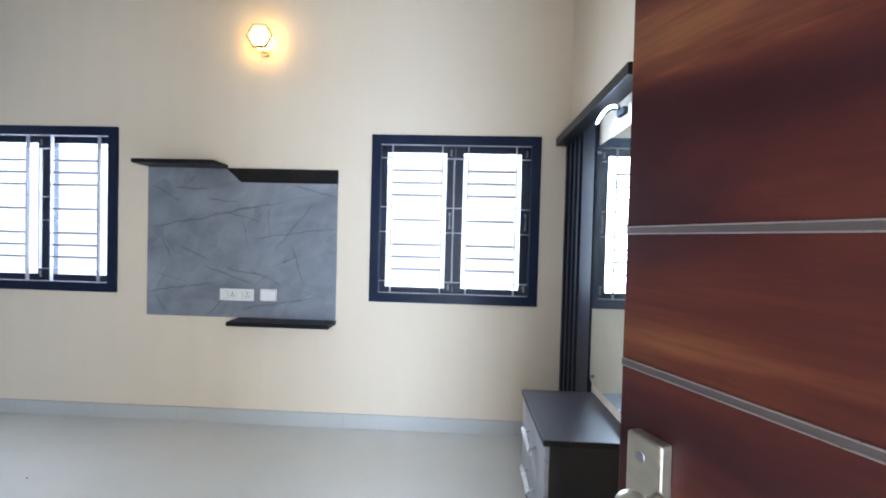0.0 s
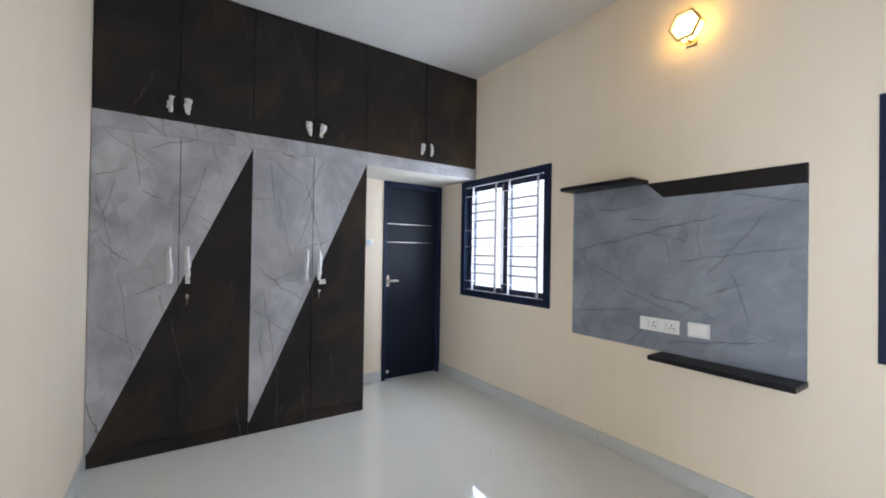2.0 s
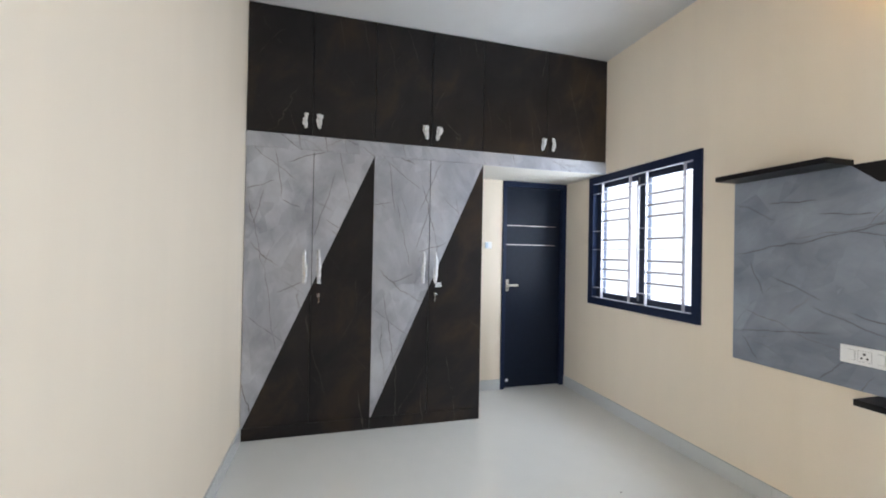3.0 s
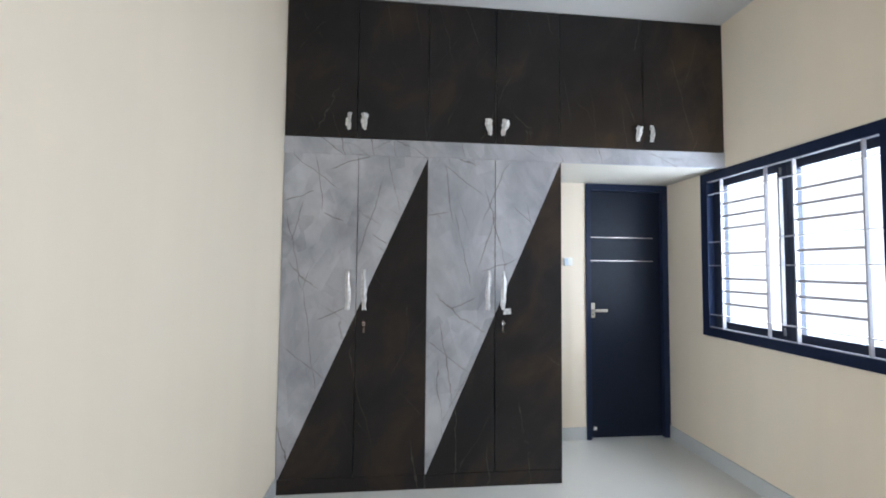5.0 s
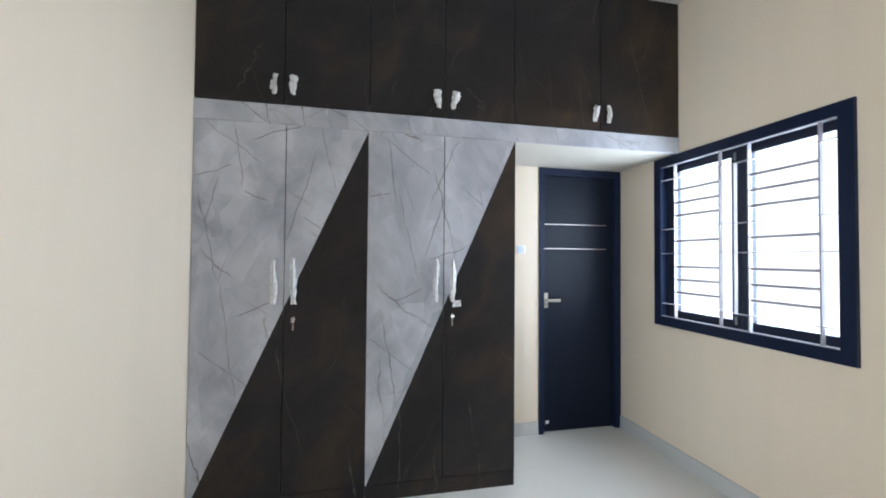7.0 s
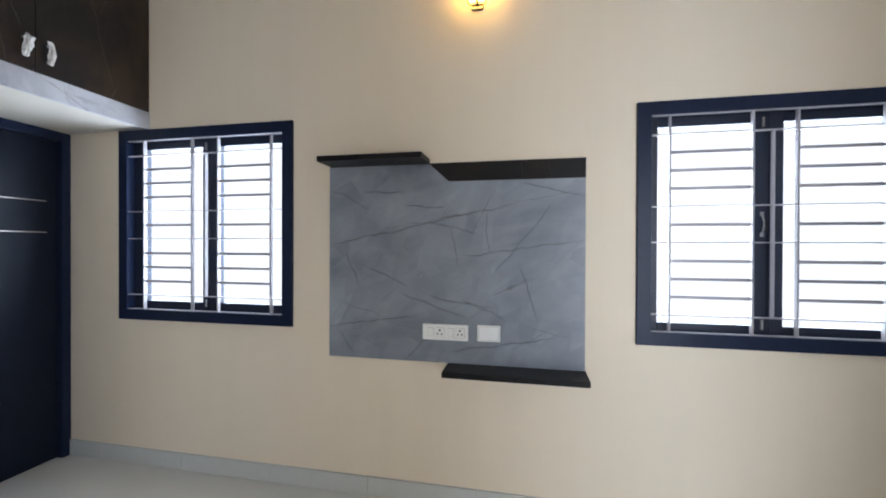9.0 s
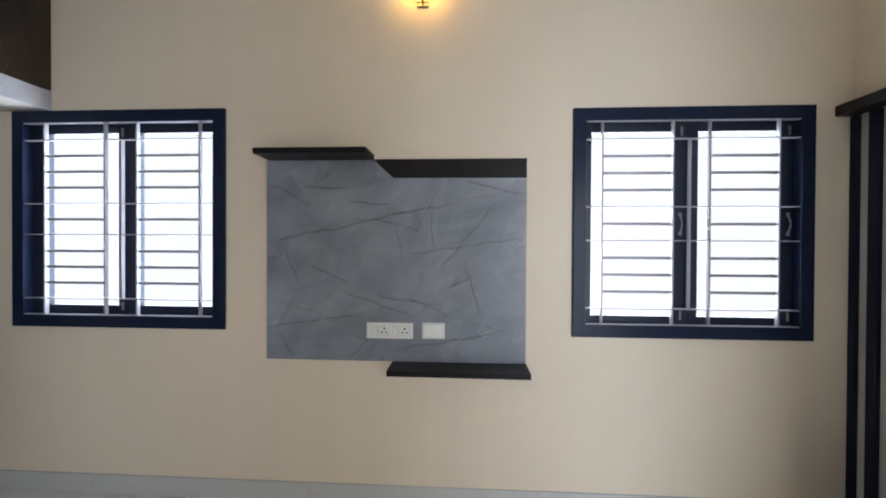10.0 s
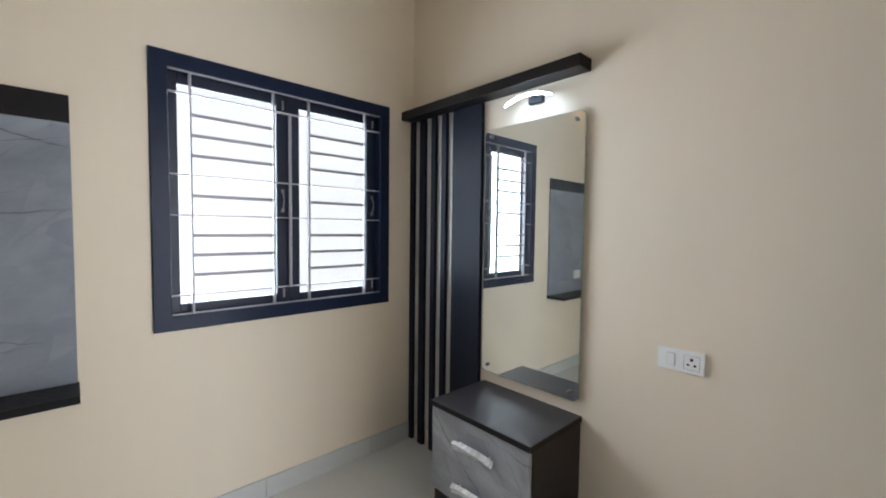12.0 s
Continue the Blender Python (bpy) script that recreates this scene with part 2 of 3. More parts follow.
def film_wrap(name):
    m, nt, b = material(name)
    b.inputs["Base Color"].default_value = (0.88, 0.89, 0.90, 1)
    b.inputs["Roughness"].default_value = 0.25
    n = noise_tex(nt, coords(nt), 45, 4)
    bump(nt, b, n, 0.35, 0.004)
    tr, mx = nt.nodes.new("ShaderNodeBsdfTransparent"), nt.nodes.new("ShaderNodeMixShader")
    f = ramp(nt, n, [(0.35, grey(0.6)), (0.65, grey(0.9))])
    nt.links.new(f, mx.inputs[0])
    nt.links.new(tr.outputs[0], mx.inputs[1])
    nt.links.new(b.outputs[0], mx.inputs[2])
    nt.links.new(mx.outputs[0], nt.nodes["Material Output"].inputs[0])
    return m


# ---- materials ----
PAINT = wall_paint("cream_wall_paint", (0.824, 0.724, 0.584))
CEIL = wall_paint("white_ceiling_paint", (0.68, 0.68, 0.67), 0.75)
SOFFIT = wall_paint("cream_soffit_paint", (0.70, 0.67, 0.60), 0.7)
FLOOR = floor_tile("vitrified_tile")
SKIRT = plain("skirting_tile", (0.58, 0.59, 0.58), 0.25, 0, 60, 0.02)
# veins of the wardrobe doors: y0, z0, y1, z1
DOOR_VEINS = [(0.1, 2.07, 0.38, 1.86), (0.24, 2.08, 0.29, 1.72), (0.33, 1.99, 0.59, 2.07), (0.07, 1.71, 0.17, 1.24), (0.06, 1.78, 0.23, 1.84), (0.17, 1.78, 0.1, 1.53),
              (0.67, 2.16, 0.77, 1.71), (0.66, 1.93, 0.51, 1.43), (0.3, 1.71, 0.41, 1.66), (0.6, 1.58, 0.69, 1.52), (1.04, 2.04, 1.3, 1.85), (1.05, 2.04, 1.11, 1.66),
              (1.12, 1.73, 1.23, 1.24), (1.48, 2.07, 1.29, 1.67), (1.37, 1.66, 1.27, 1.38), (1.51, 1.77, 1.62, 1.68), (1.3, 1.35, 1.52, 1.42), (0.95, 1.7, 1.08, 1.73),
              (0.18, 1.23, 0.27, 0.6), (0.07, 0.88, 0.32, 0.69), (1.03, 1.02, 1.12, 0.5), (0.95, 0.91, 1.21, 0.71), (1.09, 1.11, 1.25, 1.18), (0.27, 1.04, 0.44, 1.12)]
MARBLE = marble("grey_marble_laminate", "x", (108, 62, 150), 1.13, (1.0, 0.995, 1.0), 0.05,
                [(*v, 0.0042 + 0.0012 * (i % 3)) for i, v in enumerate(DOOR_VEINS)], (0, 0), (0.12, 0.084, 0.078), 0.72)
FASCIA = marble("grey_marble_fascia_laminate", "x", (150, 108, 20), 1.13, (1.0, 0.995, 1.0), 0.0)
MARBLE_DRAWER = marble("grey_marble_drawer_laminate", "x", (42, 28, 60), 0.95, (1.0, 1.0, 1.0), 0.0)
# veins of the TV panel, from its lower corner: x0, z0, x1, z1, width
PANEL_VEINS = [(0.02, 0.62, 0.98, 0.82, 0.0042), (0.76, 0.56, 1.35, 0.64, 0.0034), (1.2, 0.83, 0.92, 0.48, 0.0032), (0.21, 0.5, 0.45, 0.4, 0.0036), (0.41, 0.36, 0.77, 0.24, 0.0036),
               (0.58, 0.35, 0.9, 0.29, 0.0038), (0.0, 0.17, 0.49, 0.24, 0.0036), (0.68, 0.06, 1.2, 0.16, 0.0038), (0.45, 0.01, 0.59, 0.18, 0.0026), (1.04, 0.51, 1.12, 0.25, 0.003),
               (0.01, 0.92, 0.24, 0.81, 0.003), (0.2, 0.91, 0.43, 0.89, 0.0045), (0.44, 0.83, 0.65, 0.81, 0.0042), (1.04, 0.94, 1.35, 0.86, 0.0032), (0.1, 0.58, 0.17, 0.4, 0.003),
               (0.57, 0.74, 0.82, 0.68, 0.0026), (0.87, 0.79, 0.885, 0.58, 0.0024), (0.75, 0.33, 0.96, 0.24, 0.003), (0.055, 0.147, 0.147, 0.025, 0.0028), (0.685, 0.7, 0.73, 0.5, 0.0022)]
MARBLE_TV = marble("grey_marble_panel_laminate", "y", (14, 52, 158), 0.68, (0.93, 0.99, 1.08), 0.05, PANEL_VEINS, (-1.812, 0.752))
DARK = dark_laminate("dark_brown_laminate")
SHELF = dark_laminate("dark_shelf_laminate", (0.009, 0.0085, 0.0095), 0.25, 0.4, "y", 0.2, 0.5)
CARCASS = dark_laminate("dresser_side_laminate", (0.012, 0.0098, 0.0098), 0.2, 0.36, "y", 0.35, 0.2)
TOPLAM = plain("charcoal_top_laminate", (0.042, 0.039, 0.045), 0.36, 0, 220, 0.05, spec=0.5)
BATTEN = plain("navy_black_laminate", (0.013, 0.0175, 0.032), 0.42, 0, 40, 0.15, spec=0.15)
BACKING = plain("pale_backing_laminate", (0.52, 0.52, 0.50), 0.35, 0, 40, 0.03)
NAVY = plain("dark_frame_paint", (0.012, 0.019, 0.046), 0.34, 0, 30, 0.12, spec=0.16)
BATHDOOR = plain("dark_door_laminate", (0.0055, 0.0095, 0.021), 0.45, 0, 25, 0.15, spec=0.2)
SASH = plain("black_window_profile", (0.012, 0.017, 0.036), 0.4, 0, 30, 0.1, spec=0.3)
GRILLE = plain("grille_paint", (0.37, 0.355, 0.385), 0.4, 0, 60, 0.05)
MAHOGANY = mahogany("mahogany_laminate")
STRIP = plain("aluminium_strip", (0.36, 0.33, 0.32), 0.30, 0.9, 500, 0.02)
CHANNEL = plain("dull_aluminium_channel", (0.17, 0.145, 0.135), 0.38, 0.85, 300, 0.05)
LIP = plain("bright_aluminium_lip", (0.46, 0.41, 0.39), 0.3, 0.9, 300, 0.03)
DULL = plain("dull_metal", (0.24, 0.24, 0.25), 0.35, 0.8)
GREYBOX = plain("grey_powder_coat", (0.045, 0.047, 0.055), 0.7, spec=0.1)
STEEL = plain("brushed_steel", (0.60, 0.60, 0.61), 0.36, 1.0, 80, 0.06)
CHROME = plain("chrome", (0.75, 0.75, 0.75), 0.12, 1.0, 50, 0.04)
BRASS = plain("antique_nickel", (0.36, 0.33, 0.27), 0.34, 0.9, 60, 0.1)
PLASTIC = plain("white_plastic", (0.87, 0.87, 0.86), 0.3, 0, 40, 0.02)
# grey that stands in for the shade in the gaps of the plates
GAP = plain("gap_shade_grey", (0.30, 0.30, 0.29), 0.6)
HOLE = plain("socket_hole", (0.01, 0.01, 0.01), 0.6)
BLUEFILM = plain("blue_film", (0.60, 0.70, 0.78), 0.35)
WRAP = film_wrap("clear_plastic_wrap")
PANE = pane_glass("window_glass")
DAYLIGHT = glow("overcast_daylight", (0.99, 0.97, 0.99), DAY, 0.0)
HALL_LIGHT = glow("passage_fill_glow", (0.88, 0.935, 1.0), HALL_FILL)
BACK_LIGHT = glow("passage_back_daylight", (0.88, 0.935, 1.0), HALL_BACK)
WARM = glow("warm_lamp_glass", (1.0, 0.56, 0.10), WALL_LAMP)
COOL = glow("led_tube", (0.64, 0.82, 1.0), MIRROR_LAMP)
MIRROR, _nt, _b = material("silvered_mirror")
_b.inputs["Base Color"].default_value = (0.80, 0.84, 0.82, 1)
_pale, _veil = _nt.nodes.new("ShaderNodeBsdfDiffuse"), _nt.nodes.new("ShaderNodeMixShader")     # thin uneven pale veil over the mirror
_pale.inputs[0].default_value = (0.62, 0.68, 0.72, 1)
_nt.links.new(ramp(_nt, noise_tex(_nt, coords(_nt), 4.0, 5), [(0.35, grey(0.02)), (0.7, grey(0.10))]), _veil.inputs[0])
_nt.links.new(_b.outputs[0], _veil.inputs[1])
_nt.links.new(_pale.outputs[0], _veil.inputs[2])
_nt.links.new(_veil.outputs[0], _nt.nodes["Material Output"].inputs[0])
_b.inputs["Metallic"].default_value = 1.0
_b.inputs["Roughness"].default_value = 0.015
EDGE = plain("mirror_edge_glass", (0.30, 0.38, 0.36), 0.15)


# ---- mesh helpers ----
def box(bm, x0, x1, y0, y1, z0, z1, bevel=0.0):
    r = bmesh.ops.create_cube(bm, size=1.0)
    vs = r["verts"]
    m = Matrix.Translation(((x0 + x1) / 2, (y0 + y1) / 2, (z0 + z1) / 2)) @ Matrix.Diagonal((x1 - x0, y1 - y0, z1 - z0, 1))
    bmesh.ops.transform(bm, matrix=m, verts=vs)
    if bevel:
        es = list({e for v in vs for e in v.link_edges})
        bmesh.ops.bevel(bm, geom=es, offset=bevel, segments=2, affect="EDGES", profile=0.5)
    return bm


def B(x0, x1, y0, y1, z0, z1, bevel=0.0):
    return box(bmesh.new(), x0, x1, y0, y1, z0, z1, bevel)


def cyl(bm, p0, p1, r0, r1=None, seg=16):
    p0, p1 = Vector(p0), Vector(p1)
    d = p1 - p0
    r = bmesh.ops.create_cone(bm, cap_ends=True, segments=seg, radius1=r0, radius2=r0 if r1 is None else r1, depth=d.length)
    m = Matrix.Translation((p0 + p1) / 2) @ d.to_track_quat("Z", "Y").to_matrix().to_4x4()
    bmesh.ops.transform(bm, matrix=m, verts=r["verts"])
    return bm


def prism(points, axis, a, b, bevel=0.0):
    """A flat polygon given in the two other axes, thick from a to b along axis."""
    bm = bmesh.new()
    put = {"x": lambda p, t: (t, p[0], p[1]), "y": lambda p, t: (p[0], t, p[1]), "z": lambda p, t: (p[0], p[1], t)}[axis]
    lo = [bm.verts.new(put(p, a)) for p in points]
    hi = [bm.verts.new(put(p, b)) for p in points]
    n = len(points)
    bm.faces.new(lo)
    bm.faces.new(hi[::-1])
    for i in range(n):
        bm.faces.new((lo[i], hi[i], hi[(i + 1) % n], lo[(i + 1) % n]))
    bmesh.ops.recalc_face_normals(bm, faces=bm.faces)
    if bevel:
        bmesh.ops.bevel(bm, geom=list(bm.edges), offset=bevel, segments=2, affect="EDGES", profile=0.5)
    return bm


def tube(bm, pts, r, seg=12, flat=1.0):
    """A round tube along points."""
    rings = []
    n = len(pts)
    for i, p in enumerate(pts):
        p = Vector(p)
        d = (Vector(pts[min(i + 1, n - 1)]) - Vector(pts[max(i - 1, 0)])).normalized()
        side = d.cross(Vector((0, 0, 1)))
        if side.length < 0.1:
            side = d.cross(Vector((0, 1, 0)))
        side.normalize()
        up = side.cross(d)
        rr = r[i] if isinstance(r, (list, tuple)) else r
        rings.append([bm.verts.new(p + rr * (math.cos(2 * math.pi * k / seg) * side + flat * math.sin(2 * math.pi * k / seg) * up)) for k in range(seg)])
    for a, b in zip(rings, rings[1:]):
        for k in range(seg):
            bm.faces.new((a[k], a[(k + 1) % seg], b[(k + 1) % seg], b[k]))
    bm.faces.new(rings[0][::-1])
    bm.faces.new(rings[-1])
    bmesh.ops.recalc_face_normals(bm, faces=bm.faces)
    return bm


def mesh_of(name, bm, mat, smooth=False):
    me = bpy.data.meshes.new(name)
    bm.to_mesh(me)
    bm.free()
    me.materials.append(mat)
    if smooth:
        for p in me.polygons:
            p.use_smooth = True
    return me


def part(name, bm, mat, parent, label="", smooth=False):
    ob = new(name, mesh_of(name, bm, mat, smooth))
    ob.parent = parent
    if parent is not None:
        ob.matrix_parent_inverse = Matrix.Identity(4)
        if parent.type == "EMPTY" and parent.parent is None:
            ob.matrix_basis = Matrix.Translation(-Vector(parent["base"]))
    if label:
        tagged(ob, label)
    return ob


def thing(name, base, label, category, group="", kind=""):
    """An empty at the base of a thing; parts are given in world metres."""
    ob = new(name)
    ob.empty_display_size = 0.1
    ob.location = base
    ob["base"] = base
    return tagged(ob, label, category, group, kind)


def setting(name, bm, mat, label, category):
    return tagged(part(name, bm, mat, None), label, category, kind="structure")


# ---- large structure ----
T = 0.12
bm = bmesh.new()
zs = (W2[2] + 0.012, W2[3] - 0.012)
x_cuts = [XW - T, W1[0] + 0.012, W1[1] - 0.012, W2[0] + 0.012, W2[1] - 0.012, XE + T]
for i in (0, 2, 4):
    box(bm, x_cuts[i], x_cuts[i + 1], YN, YN + 0.1, 0, ZC)
for w, i in ((W1, 1), (W2, 3)):
    box(bm, x_cuts[i], x_cuts[i + 1], YN, YN + 0.1, 0, w[2] + 0.012)
    box(bm, x_cuts[i], x_cuts[i + 1], YN, YN + 0.1, w[3] - 0.012, ZC)
setting("wall_north", bm, PAINT, "cream painted plaster wall with two windows", "wall")

bm = bmesh.new()
box(bm, XW - T, XW, YS - 0.2, BATH[0] + 0.01, 0, ZC)
box(bm, XW - T, XW, BATH[0] + 0.01, YN, BATH[2] - 0.01, ZC)
setting("wall_west", bm, PAINT, "cream painted plaster wall beside the dark door", "wall")
setting("wall_east", B(XE, XE + T, YS, YN, 0, ZC), PAINT, "cream painted plaster wall behind the mirror", "wall")
bm = bmesh.new()
box(bm, XW, DOOR_X0, YS - 0.2, YS, 0, ZC)
box(bm, DOOR_X0, DOOR_X1, YS - 0.2, YS, DOOR_Z, ZC)
box(bm, DOOR_X1, XE + T, YS - 0.2, YS, 0, ZC)
setting("wall_south", bm, PAINT, "cream painted plaster wall with the entrance", "wall")
HY = -2.2
HX0, HX1 = -1.4, XE + T + 1.0
fl, ce = bmesh.new(), bmesh.new()
for x0, x1, y0, y1 in ((XW - T, XE + T, YS - 0.2, YN + 0.1), (HX0, HX1, HY - 0.1, YS - 0.2)):
    box(fl, x0, x1, y0, y1, -0.1, 0)
    box(ce, x0, x1, y0, y1, ZC, ZC + 0.12)
setting("floor", fl, FLOOR, "pale grey polished vitrified tile floor", "floor")
setting("ceiling", ce, CEIL, "plain white painted ceiling", "ceiling")
# unseen passage walls, added with openings for the two glowing sheets
bm = bmesh.new()
box(bm, -1.3, 0.2, HY - 0.1, HY, 0, ZC)
box(bm, 1.5, XE + T + 0.9, HY - 0.1, HY, 0, ZC)
box(bm, 0.2, 1.5, HY - 0.1, HY, 2.4, ZC)
box(bm, -1.4, -1.3, HY - 0.1, YS - 0.2, 0, ZC)
box(bm, HX1 - 0.1, HX1, HY - 0.1, -2.05, 0, ZC)
box(bm, HX1 - 0.1, HX1, -0.55, YS - 0.2, 0, ZC)
box(bm, HX1 - 0.1, HX1, -2.05, -0.55, 2.4, ZC)
box(bm, XE + T, XE + T + 0.9, YS - 0.3, YS - 0.2, 0, ZC)
setting("wall_hall", bm, PAINT, "plain cream wall of the unseen passage outside", "wall")

# daylight outside each window
for w in (W1, W2):
    bm = bmesh.new()
    vs = [bm.verts.new(p) for p in ((w[0] - 0.75, 3.32, 0.35), (w[1] + 0.75, 3.32, 0.35), (w[1] + 0.75, 3.32, 2.6), (w[0] - 0.75, 3.32, 2.6))]
    bm.faces.new(vs)
    setting("backdrop", bm, DAYLIGHT, "bright white overcast daylight outside the window", "sky")


bm = bmesh.new()
bm.faces.new([bm.verts.new(p) for p in ((0.1, HY - 0.15, 0), (1.6, HY - 0.15, 0), (1.6, HY - 0.15, 2.5), (0.1, HY - 0.15, 2.5))])
setting("backdrop", bm, BACK_LIGHT, "bright daylight at the open side of the passage", "sky")
# glowing sheet added out of view to brighten the north wall's left part
bm = bmesh.new()
bm.faces.new([bm.verts.new(p) for p in ((HX1 + 0.05, -2.15, 0), (HX1 + 0.05, -0.45, 0), (HX1 + 0.05, -0.45, 2.5), (HX1 + 0.05, -2.15, 2.5))])
setting("backdrop", bm, HALL_LIGHT, "glowing sheet added at the unseen east end of the passage", "sky")

# skirting: tiles 0.6 m long, proud of the wall
def skirting(name, p0, p1, normal, label, first=0.6):
    p0, p1, nv = Vector(p0), Vector(p1), Vector(normal)
    d = (p1 - p0).normalized()
    L = (p1 - p0).length
    s, step = 0.0, first
    root = thing(name, tuple(p0), label, "baseboard", kind="structure")
    while s < L - 0.01:
        e = min(s + step, L)
        a, b = p0 + d * (s + 0.0008), p0 + d * (e - 0.0008)
        t = 0.011 + random.uniform(0, 0.0015)
        xs, ys = sorted((a.x, b.x)), sorted((a.y, b.y))
        if abs(nv.x) > 0.5:
            xs = sorted((a.x, a.x + nv.x * t))
        else:
            ys = sorted((a.y, a.y + nv.y * t))
        part("skirting_tile", B(xs[0], xs[1], ys[0], ys[1], 0.0005, 0.100 + random.uniform(-0.001, 0.001), 0.0012), SKIRT, root)
        s, step = e, 0.6
    return root


skirting("baseboard_north", (XW, YN, 0), (1.098, YN, 0), (0, -1, 0), "pale grey tile skirting under the windows", 0.27)
skirting("baseboard_south", (XF + 0.005, YS, 0), (DOOR_X0 - 0.08, YS, 0), (0, 1, 0), "pale grey tile skirting along the entrance wall")
skirting("baseboard_east", (XE, YS + 0.01, 0), (XE, 1.825, 0), (-1, 0, 0), "pale grey tile skirting beside the drawer unit")
skirting("baseboard_west", (XW, 1.84, 0), (XW, BATH[0] - 0.003, 0), (1, 0, 0), "pale grey tile skirting beside the dark door")


# ---- windows ----
def window(name, w, vx, lz, panes, label, sky_light, spread=180):
    x0, x1, z0, z1 = w
    root = thing(name, (x0, YN, z0), label, "window", "windows", "structure")
    b = 0.064
    yf, yb = 2.980, 3.078
    # frame: four mitred boards with a stepped inner lip
    fr = bmesh.new()
    ring = []
    for ins, y in ((0, yb - 0.05), (0, yf), (b, yf), (b, yb)):
        ring.append([fr.verts.new((xx, y, zz)) for xx, zz in ((x0 + ins, z0 + ins), (x1 - ins, z0 + ins), (x1 - ins, z1 - ins), (x0 + ins, z1 - ins))])
    for a, c in zip(ring, ring[1:]):
        for k in range(4):
            fr.faces.new((a[k], a[(k + 1) % 4], c[(k + 1) % 4], c[k]))
    bmesh.ops.recalc_face_normals(fr, faces=fr.faces)
    sharp = [e for e in fr.edges if abs(e.verts[0].co.y - yf) < 1e-5 and abs(e.verts[1].co.y - yf) < 1e-5 and e.calc_length() > 0.2]
    bmesh.ops.bevel(fr, geom=sharp, offset=0.003, segments=2, affect="EDGES", profile=0.5)
    part("window_frame", fr, NAVY, root)
    ix0, ix1, iz0, iz1 = x0 + b, x1 - b, z0 + b, z1 - b
    # thin light sill strips that carry the grille
    for z in (iz0, iz1 - 0.004):
        part("grille_rail", B(ix0, ix1, 2.986, 3.002, z, z + 0.004), GRILLE, root)
    # sashes
    mid = (panes[0][1] + panes[1][0]) / 2
    edges = ((ix0 - 0.004, mid - 0.0004), (mid + 0.0004, ix1 + 0.004))
    pz0, pz1 = panes[2]
    for (px0, px1), (sx0, sx1) in zip(panes[:2], edges):
        sz0, sz1 = iz0 - 0.004, iz1 + 0.004
        sb = bmesh.new()
        box(sb, sx0, px0, 3.034, 3.070, sz0, sz1, 0.003)
        box(sb, px1, sx1, 3.034, 3.070, sz0, sz1, 0.003)
        box(sb, px0, px1, 3.034, 3.070, sz0, pz0, 0.003)
        box(sb, px0, px1, 3.034, 3.070, pz1, sz1, 0.003)
        sash = part("sash", sb, SASH, root, "black sash of a casement window")
        pane = part("pane", B(px0 - 0.006, px1 + 0.006, 3.048, 3.053, pz0 - 0.006, pz1 + 0.006), PANE, sash, "white frosted pane lit by daylight")
        pane.visible_shadow = False
        hx = (px1 + sx1) / 2 if px1 < mid else px1 + 0.035
        hz = (pz0 + pz1) / 2
        pts = [(hx, 3.030 - 0.016 * math.sin(math.pi * i / 10), hz - 0.042 + 0.0084 * i) for i in range(11)]
        hb = tube(bmesh.new(), pts, 0.0042, 10)
        for s in (-1, 1):
            box(hb, hx - 0.008, hx + 0.008, 3.028, 3.034, hz + s * 0.048 - 0.010, hz + s * 0.048 + 0.010, 0.002)
        part("handle", hb, DULL, sash, "small dull metal bow handle", True)
        for hzz in (sz0 + 0.05, sz1 - 0.05):
            part("bolt", cyl(bmesh.new(), (hx, 3.027, hzz - 0.022), (hx, 3.027, hzz + 0.022), 0.006), DULL, sash)
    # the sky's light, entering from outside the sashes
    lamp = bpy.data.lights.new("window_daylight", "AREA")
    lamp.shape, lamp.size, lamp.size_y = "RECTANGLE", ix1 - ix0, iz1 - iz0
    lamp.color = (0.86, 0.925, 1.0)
    lamp.spread = radians(spread)     # below 180 the beam narrows, so the mirror still shows the grille
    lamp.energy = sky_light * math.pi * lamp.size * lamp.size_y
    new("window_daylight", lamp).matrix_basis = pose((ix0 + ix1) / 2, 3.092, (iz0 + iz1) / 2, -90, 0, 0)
    # grille: flats on edge and round bars
    for x in (vx[0], vx[1], vx[3], vx[4]):
        part("grille_flat", B(x - 0.004, x + 0.004, 2.983, 3.006, iz0 + 0.004, iz1 - 0.004, 0.001), GRILLE, root)
    part("grille_flat", B(vx[2] - 0.004, vx[2] + 0.004, 2.983, 3.006, lz[3], lz[0], 0.001), GRILLE, root)
    for z in lz:
        part("grille_flat", B(ix0, ix1, 2.988, 3.008, z - 0.003, z + 0.003, 0.001), GRILLE, root)
    step = (lz[0] - lz[3]) / 10
    for k in (1, 2, 3, 5, 7, 8, 9):
        z = lz[0] - k * step
        for a, c in ((vx[0], vx[1]), (vx[3], vx[4])):
            part("grille_bar", B(a, c, 2.994, 2.999, z - 0.0078, z + 0.0078, 0.001), GRILLE, root)
    return root


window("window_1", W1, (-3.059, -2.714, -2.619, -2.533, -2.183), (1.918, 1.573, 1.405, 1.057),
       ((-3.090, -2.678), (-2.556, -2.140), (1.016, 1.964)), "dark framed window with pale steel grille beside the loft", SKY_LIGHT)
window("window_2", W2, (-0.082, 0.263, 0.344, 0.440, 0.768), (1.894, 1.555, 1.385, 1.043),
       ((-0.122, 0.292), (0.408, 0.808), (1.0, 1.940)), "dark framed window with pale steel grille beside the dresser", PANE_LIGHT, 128)


